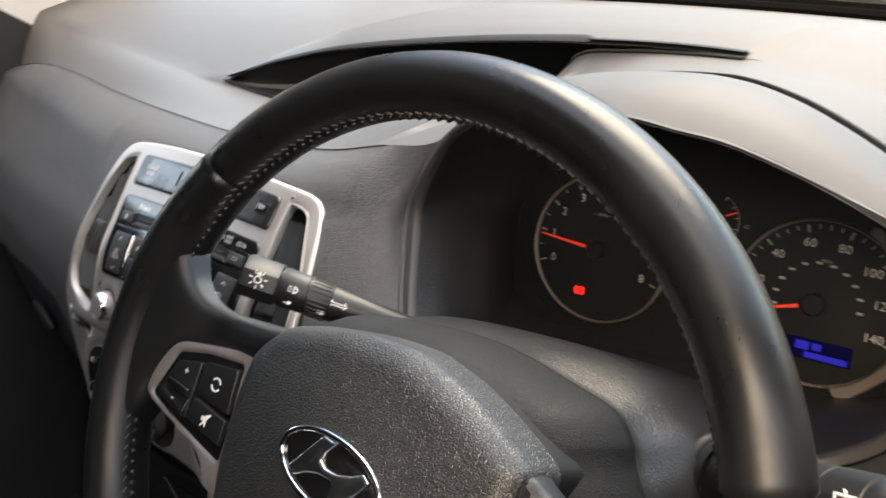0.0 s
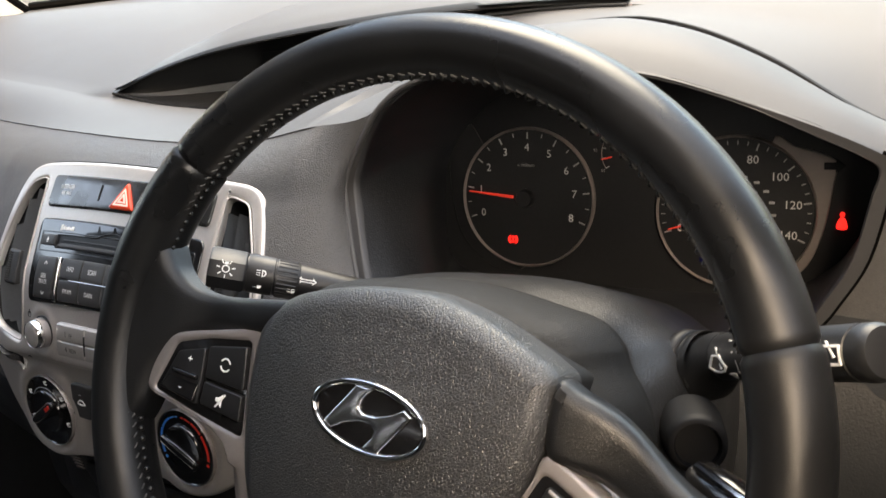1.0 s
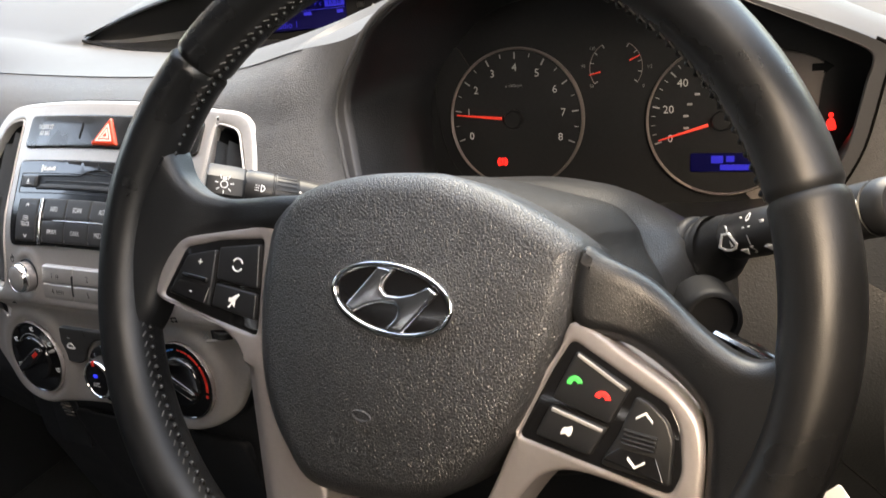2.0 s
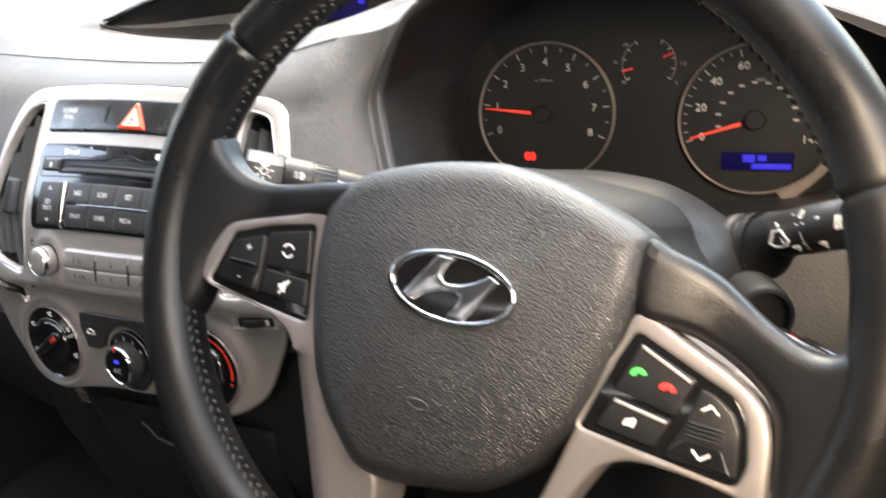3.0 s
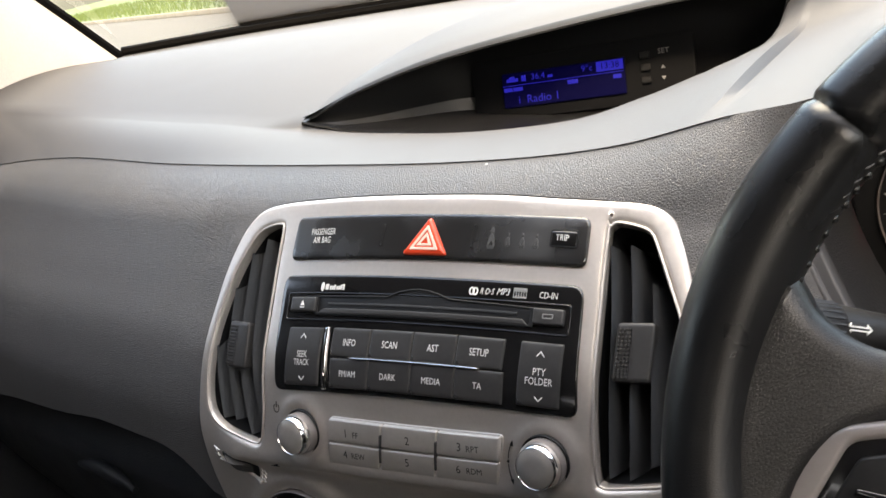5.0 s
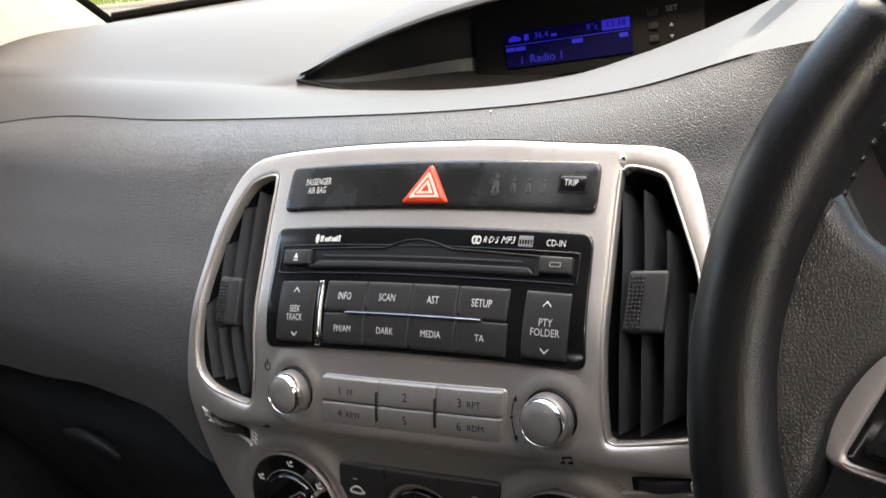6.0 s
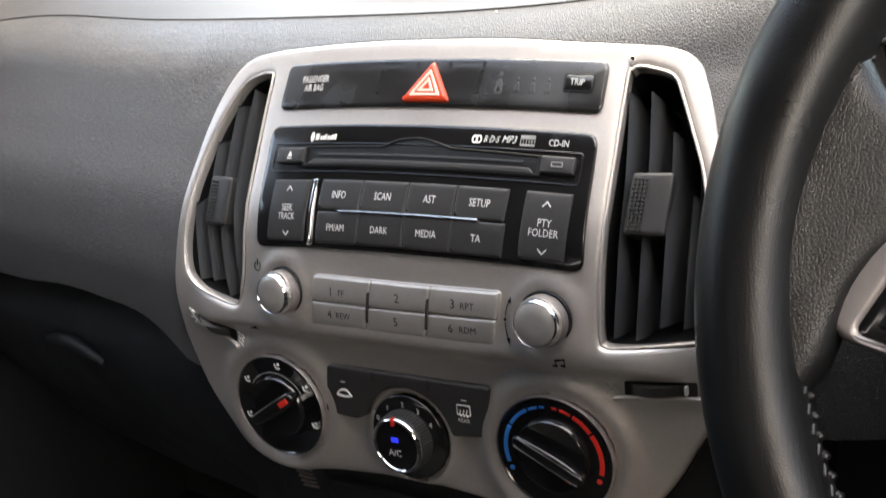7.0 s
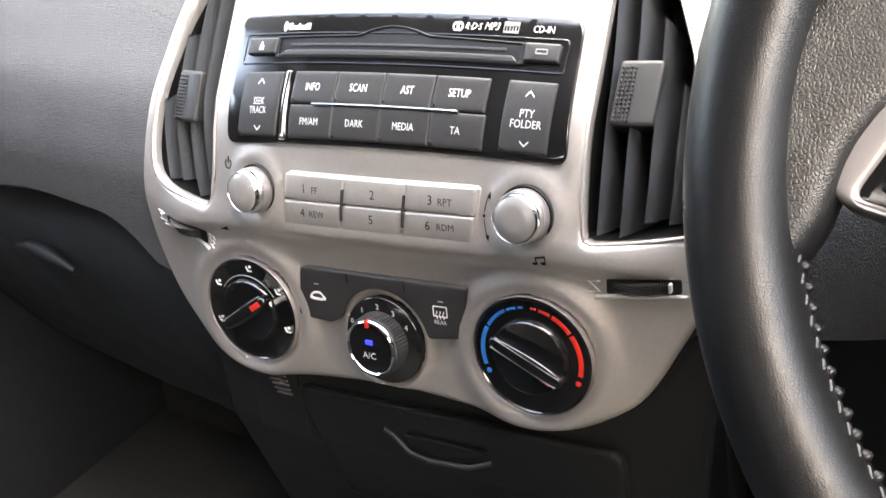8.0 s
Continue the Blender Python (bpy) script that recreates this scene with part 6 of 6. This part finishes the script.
for tr, bk, nm in ((TR_L, BK_L, "l"), (TR_R, BK_R, "r")):
    trim = part("silver_spoke", mapped(slab(spline(tr, 4), -.020, .0085, .002, [bk], .005, top=facet), on_spoke), SILVER_TRIM, wheel, "champagne silver spoke trim", 45)
    panel = part("switch_panel", mapped(slab(inset(clean(bk), -.0004), -.006, .0074, .0005), on_spoke), GLOSS, wheel, "gloss black switch panel")
    if nm == "l":
        for q, t in (([(-.1030, -.0006), (-.0796, .0050), (-.0764, -.0155), (-.1018, -.0158)], "round"), ([(-.1018, -.0176), (-.0764, -.0180), (-.0752, -.0302), (-.1020, -.0286)], "mute")):
            b = part("switch_button", mapped(slab(rounded(q, .0015), .006, .0098, .0009), on_spoke), STALK, panel, "matt black button")
            cx_, cy_ = sum(p[0] for p in q) / 4, sum(p[1] for p in q) / 4
            if t == "round":
                for a0 in (20, 200):
                    part("arrow_ring", mapped(slab(arc_band(cx_, cy_, .0026, .0034, a0, a0 + 135, 12), .0096, .0101, .0001), on_spoke), PRINT, b)
            else:
                part("mute_mark", mapped(slab([(cx_ - .003, cy_ - .001), (cx_ - .0015, cy_ - .001), (cx_ + .001, cy_ - .003), (cx_ + .001, cy_ + .003), (cx_ - .0015, cy_ + .001), (cx_ - .003, cy_ + .001)], .0096, .0101, .0001), on_spoke), PRINT, b)
                part("mute_stroke", mapped(slab([(cx_ - .0028, cy_ - .0036), (cx_ - .002, cy_ - .0038), (cx_ + .003, cy_ + .0032), (cx_ + .0022, cy_ + .0036)], .0098, .0103, .0001), on_spoke), PRINT, b)
        rocker = part("volume_rocker", mapped(slab(rounded([(-.1050, -.0020), (-.1225, -.0078), (-.1305, -.0280), (-.1040, -.0300), (-.1042, -.016)], .002), .006, .0096, .0010), on_spoke), STALK, panel, "matt black rocker")
        part("rocker_rib", mapped(slab(rounded([(-.1220, -.0160), (-.1060, -.0160), (-.1060, -.0184), (-.1225, -.0182)], .0006), .009, .0118, .0007), on_spoke), GLOSS, rocker)
        part("lower_face", mapped(slab(rounded([(-.1282, -.0270), (-.1050, -.0285), (-.1052, -.0196), (-.1250, -.0192)], .0012), .0085, .0092, .0004, top=lambda x, y: .28 * (-.0190 - y)), on_spoke), GLOSS, rocker, "sloping lower face")
        words("+", .0042, on_spoke, (-.1130, -.0098), PRINT, rocker, .0101)
        words("-", .0048, on_spoke, (-.1150, -.0238), PRINT, rocker, .0112)
    else:
        for q, t in (([(.0805, -.0072), (.1037, -.0158), (.0985, -.0312), (.0742, -.0272)], "phone"), ([(.0742, -.0300), (.0978, -.0330), (.0935, -.0448), (.0702, -.0428)], "voice")):
            b = part("switch_button", mapped(slab(rounded(q, .0015), .006, .0098, .0009), on_spoke), STALK, panel, "matt black button")
            e0, e1 = Vector(q[0]), Vector(q[1])
            part("button_edge", mapped(slab(rounded([tuple(e0 + Vector((.0012, -.0006))), tuple(e1 + Vector((-.0012, -.0006))), tuple(e1 + Vector((-.0016, -.0020))), tuple(e0 + Vector((.0010, -.0020)))], .0004), .0094, .0104, .0003), on_spoke), SILVER_KEY, b)
            if t == "phone":
                part("call_symbol", mapped(slab(arc_band(.0824, -.0198, .0012, .0032, 20, 190, 12), .0096, .0102, .0001), on_spoke), LIT_GREEN, b, "green call symbol")
                part("hang_up_symbol", mapped(slab(arc_band(.0942, -.0228, .0012, .0032, 10, 170, 12), .0096, .0102, .0001), on_spoke), LIT_RED, b, "red hang-up symbol")
            else:
                part("voice_symbol", mapped(slab(spline([(.0806, -.0398), (.0812, -.0372), (.0828, -.0366), (.0846, -.0358), (.0850, -.0376), (.0842, -.0398), (.0824, -.0392)], 3), .0096, .0102, .0001), on_spoke), PRINT, b)
        rocker = part("track_rocker", mapped(slab(rounded([(.1062, -.0182), (.1120, -.0195), (.1195, -.0245), (.1230, -.0310), (.1248, -.0475), (.0975, -.0468), (.1025, -.034)], .002), .006, .0096, .0010), on_spoke), STALK, panel, "matt black rocker")
        for k in range(4):
            part("rocker_rib", mapped(slab(rrect(.1046, -.0368 + k * .0016, .1174, -.0358 + k * .0016, .0004), .009, .0114, .0004), on_spoke), STALK, rocker)
        part("lower_face", mapped(slab(rounded([(.0984, -.0440), (.1229, -.0464), (.1172, -.0378), (.1050, -.0374)], .0010), .0085, .0092, .0004, top=lambda x, y: .28 * (-.0374 - y)), on_spoke), GLOSS, rocker, "sloping lower face")
        for y, s in ((-.0247, 1), (-.0427, -1)):
            part("arrow_mark", mapped(slab(clean([(.1080, y - .001 * s), (.1112, y + .0016 * s), (.1144, y - .001 * s), (.1144, y - .002 * s), (.1112, y + .0006 * s), (.1080, y - .002 * s)]), .0095, .0101 if s > 0 else .0116, .0001), on_spoke), PRINT, rocker)

# airbag pad and emblem
PAD_O = [(-.0755, .0095), (-.0740, .0190), (-.0680, .0285), (-.0560, .0370), (-.0277, .0465), (.0, .0510), (.0120, .0510), (.033, .0480), (.052, .0425), (.0665, .0370), (.0738, .0325), (.0752, .0240), (.0752, .0060), (.0710, -.0165), (.0630, -.0430), (.0545, -.0580), (.0447, -.0720), (.0273, -.0850), (.0031, -.0915), (-.0161, -.0945), (-.0330, -.0930), (-.0470, -.0800), (-.0561, -.0690), (-.0661, -.0495), (-.0742, -.0178)]
dome = lambda x, y: .009 * (1 - (x / .09) ** 2) * (1 - ((y + .02) / .085) ** 2) - .004 - .06 * max(y - .012, 0)
pad = part("airbag_pad", mapped(slab(spline(PAD_O, 4), -.022, .0105, .011, (), .006, 6, dome), on_wheel), PAD, wheel, "grained black airbag pad", 60)
part("hub_back", mapped(slab(spline([(x * .95, y * .95) for x, y in PAD_O], 3), -.05, -.015, .004), on_wheel), BLACK, wheel, "dark hub behind the pad")
words("AIRBAG", .0050, on_wheel, (-.0034, -.0688), PAD, pad, .0149, "raised_word", squeeze=1.1)
part("raised_symbol", tube([on_wheel(-.0025 + .0045 * math.cos(a * .35), -.0545 + .002 * math.sin(a * .35), .0153) for a in range(18)], .0006, 6, closed=True), PAD, pad)
E0 = (.0020, -.0038)
em = lambda x, y, h: on_wheel(E0[0] + x, E0[1] + y, h + .0155)
emblem = part("emblem", mapped(slab(circle(0, 0, .0284, 56, .0140), -.004, .0005, .0004), em), GLOSS, wheel, "oval chrome emblem")
ringp = [em(.0284 * math.cos(2 * math.pi * k / 72), .0140 * math.sin(2 * math.pi * k / 72), .0008) for k in range(72)]
part("emblem_ring", tube(ringp, .0014, 8, closed=True), CHROME, emblem, "chrome oval ring", 60)
half_mark = [(-.0084, .0124), (-.0212, -.0066), (-.0168, -.0088), (-.0113, -.0050), (-.0044, -.0022), (.0022, -.0015), (.0048, -.0033), (.0043, -.0068), (.0002, -.0124)]
mark = rounded(half_mark + [(-x, -y) for x, y in half_mark], .0010)
part("emblem_mark", mapped(slab(mark, 0, .0022, .0013, rings=4), em), EMBLEM, emblem, "slanted satin chrome mark")

# ---- paper tag on the car key ----
_tx = Vector((.0259, -.0178, -.0239)).normalized()
_ty = Vector((.0077, .0111, .0407))
_ty = (_ty - _ty.dot(_tx) * _tx).normalized()
_tz = _tx.cross(_ty)
_to = Vector((.5429, .3580, .5955)) + .03 * _tx - .05 * _ty
TP = Matrix(((_tx.x, _ty.x, _tz.x, _to.x), (_tx.y, _ty.y, _tz.y, _to.y), (_tx.z, _ty.z, _tz.z, _to.z), (0, 0, 0, 1)))
tag = part("paper_tag", mapped(slab(rrect(-.03, -.05, .03, .05, .002), -.0002, .0002, .0001, step=.01), lambda x, y, z: TP @ Vector((x, y, z + .004 * math.sin(y * 30)))), PAPER, keyring, "white paper tag with unreadable print")
for x0, y0, w, h in ((-.025, .034, .020, .008), (-.002, .036, .012, .004), (-.025, .022, .034, .002), (-.025, .016, .028, .002)):
    part("print_bar", mapped(slab(rrect(x0, y0, x0 + w, y0 + h, .0004), .0002, .0005, .0001), lambda x, y, z: TP @ Vector((x, y, z + .004 * math.sin(y * 30)))), PRINT_DARK, tag)
cord = [kp + key_d * .036, kp + key_d * .036 + Vector((.004, -.004, -.016)), TP @ Vector((-.006, .062, -.004)), TP @ Vector((0, .046, -.001))]
part("cord", tube(spline(cord, 6, False), .0006, 6), RUBBER, keyring, "thin dark cord")
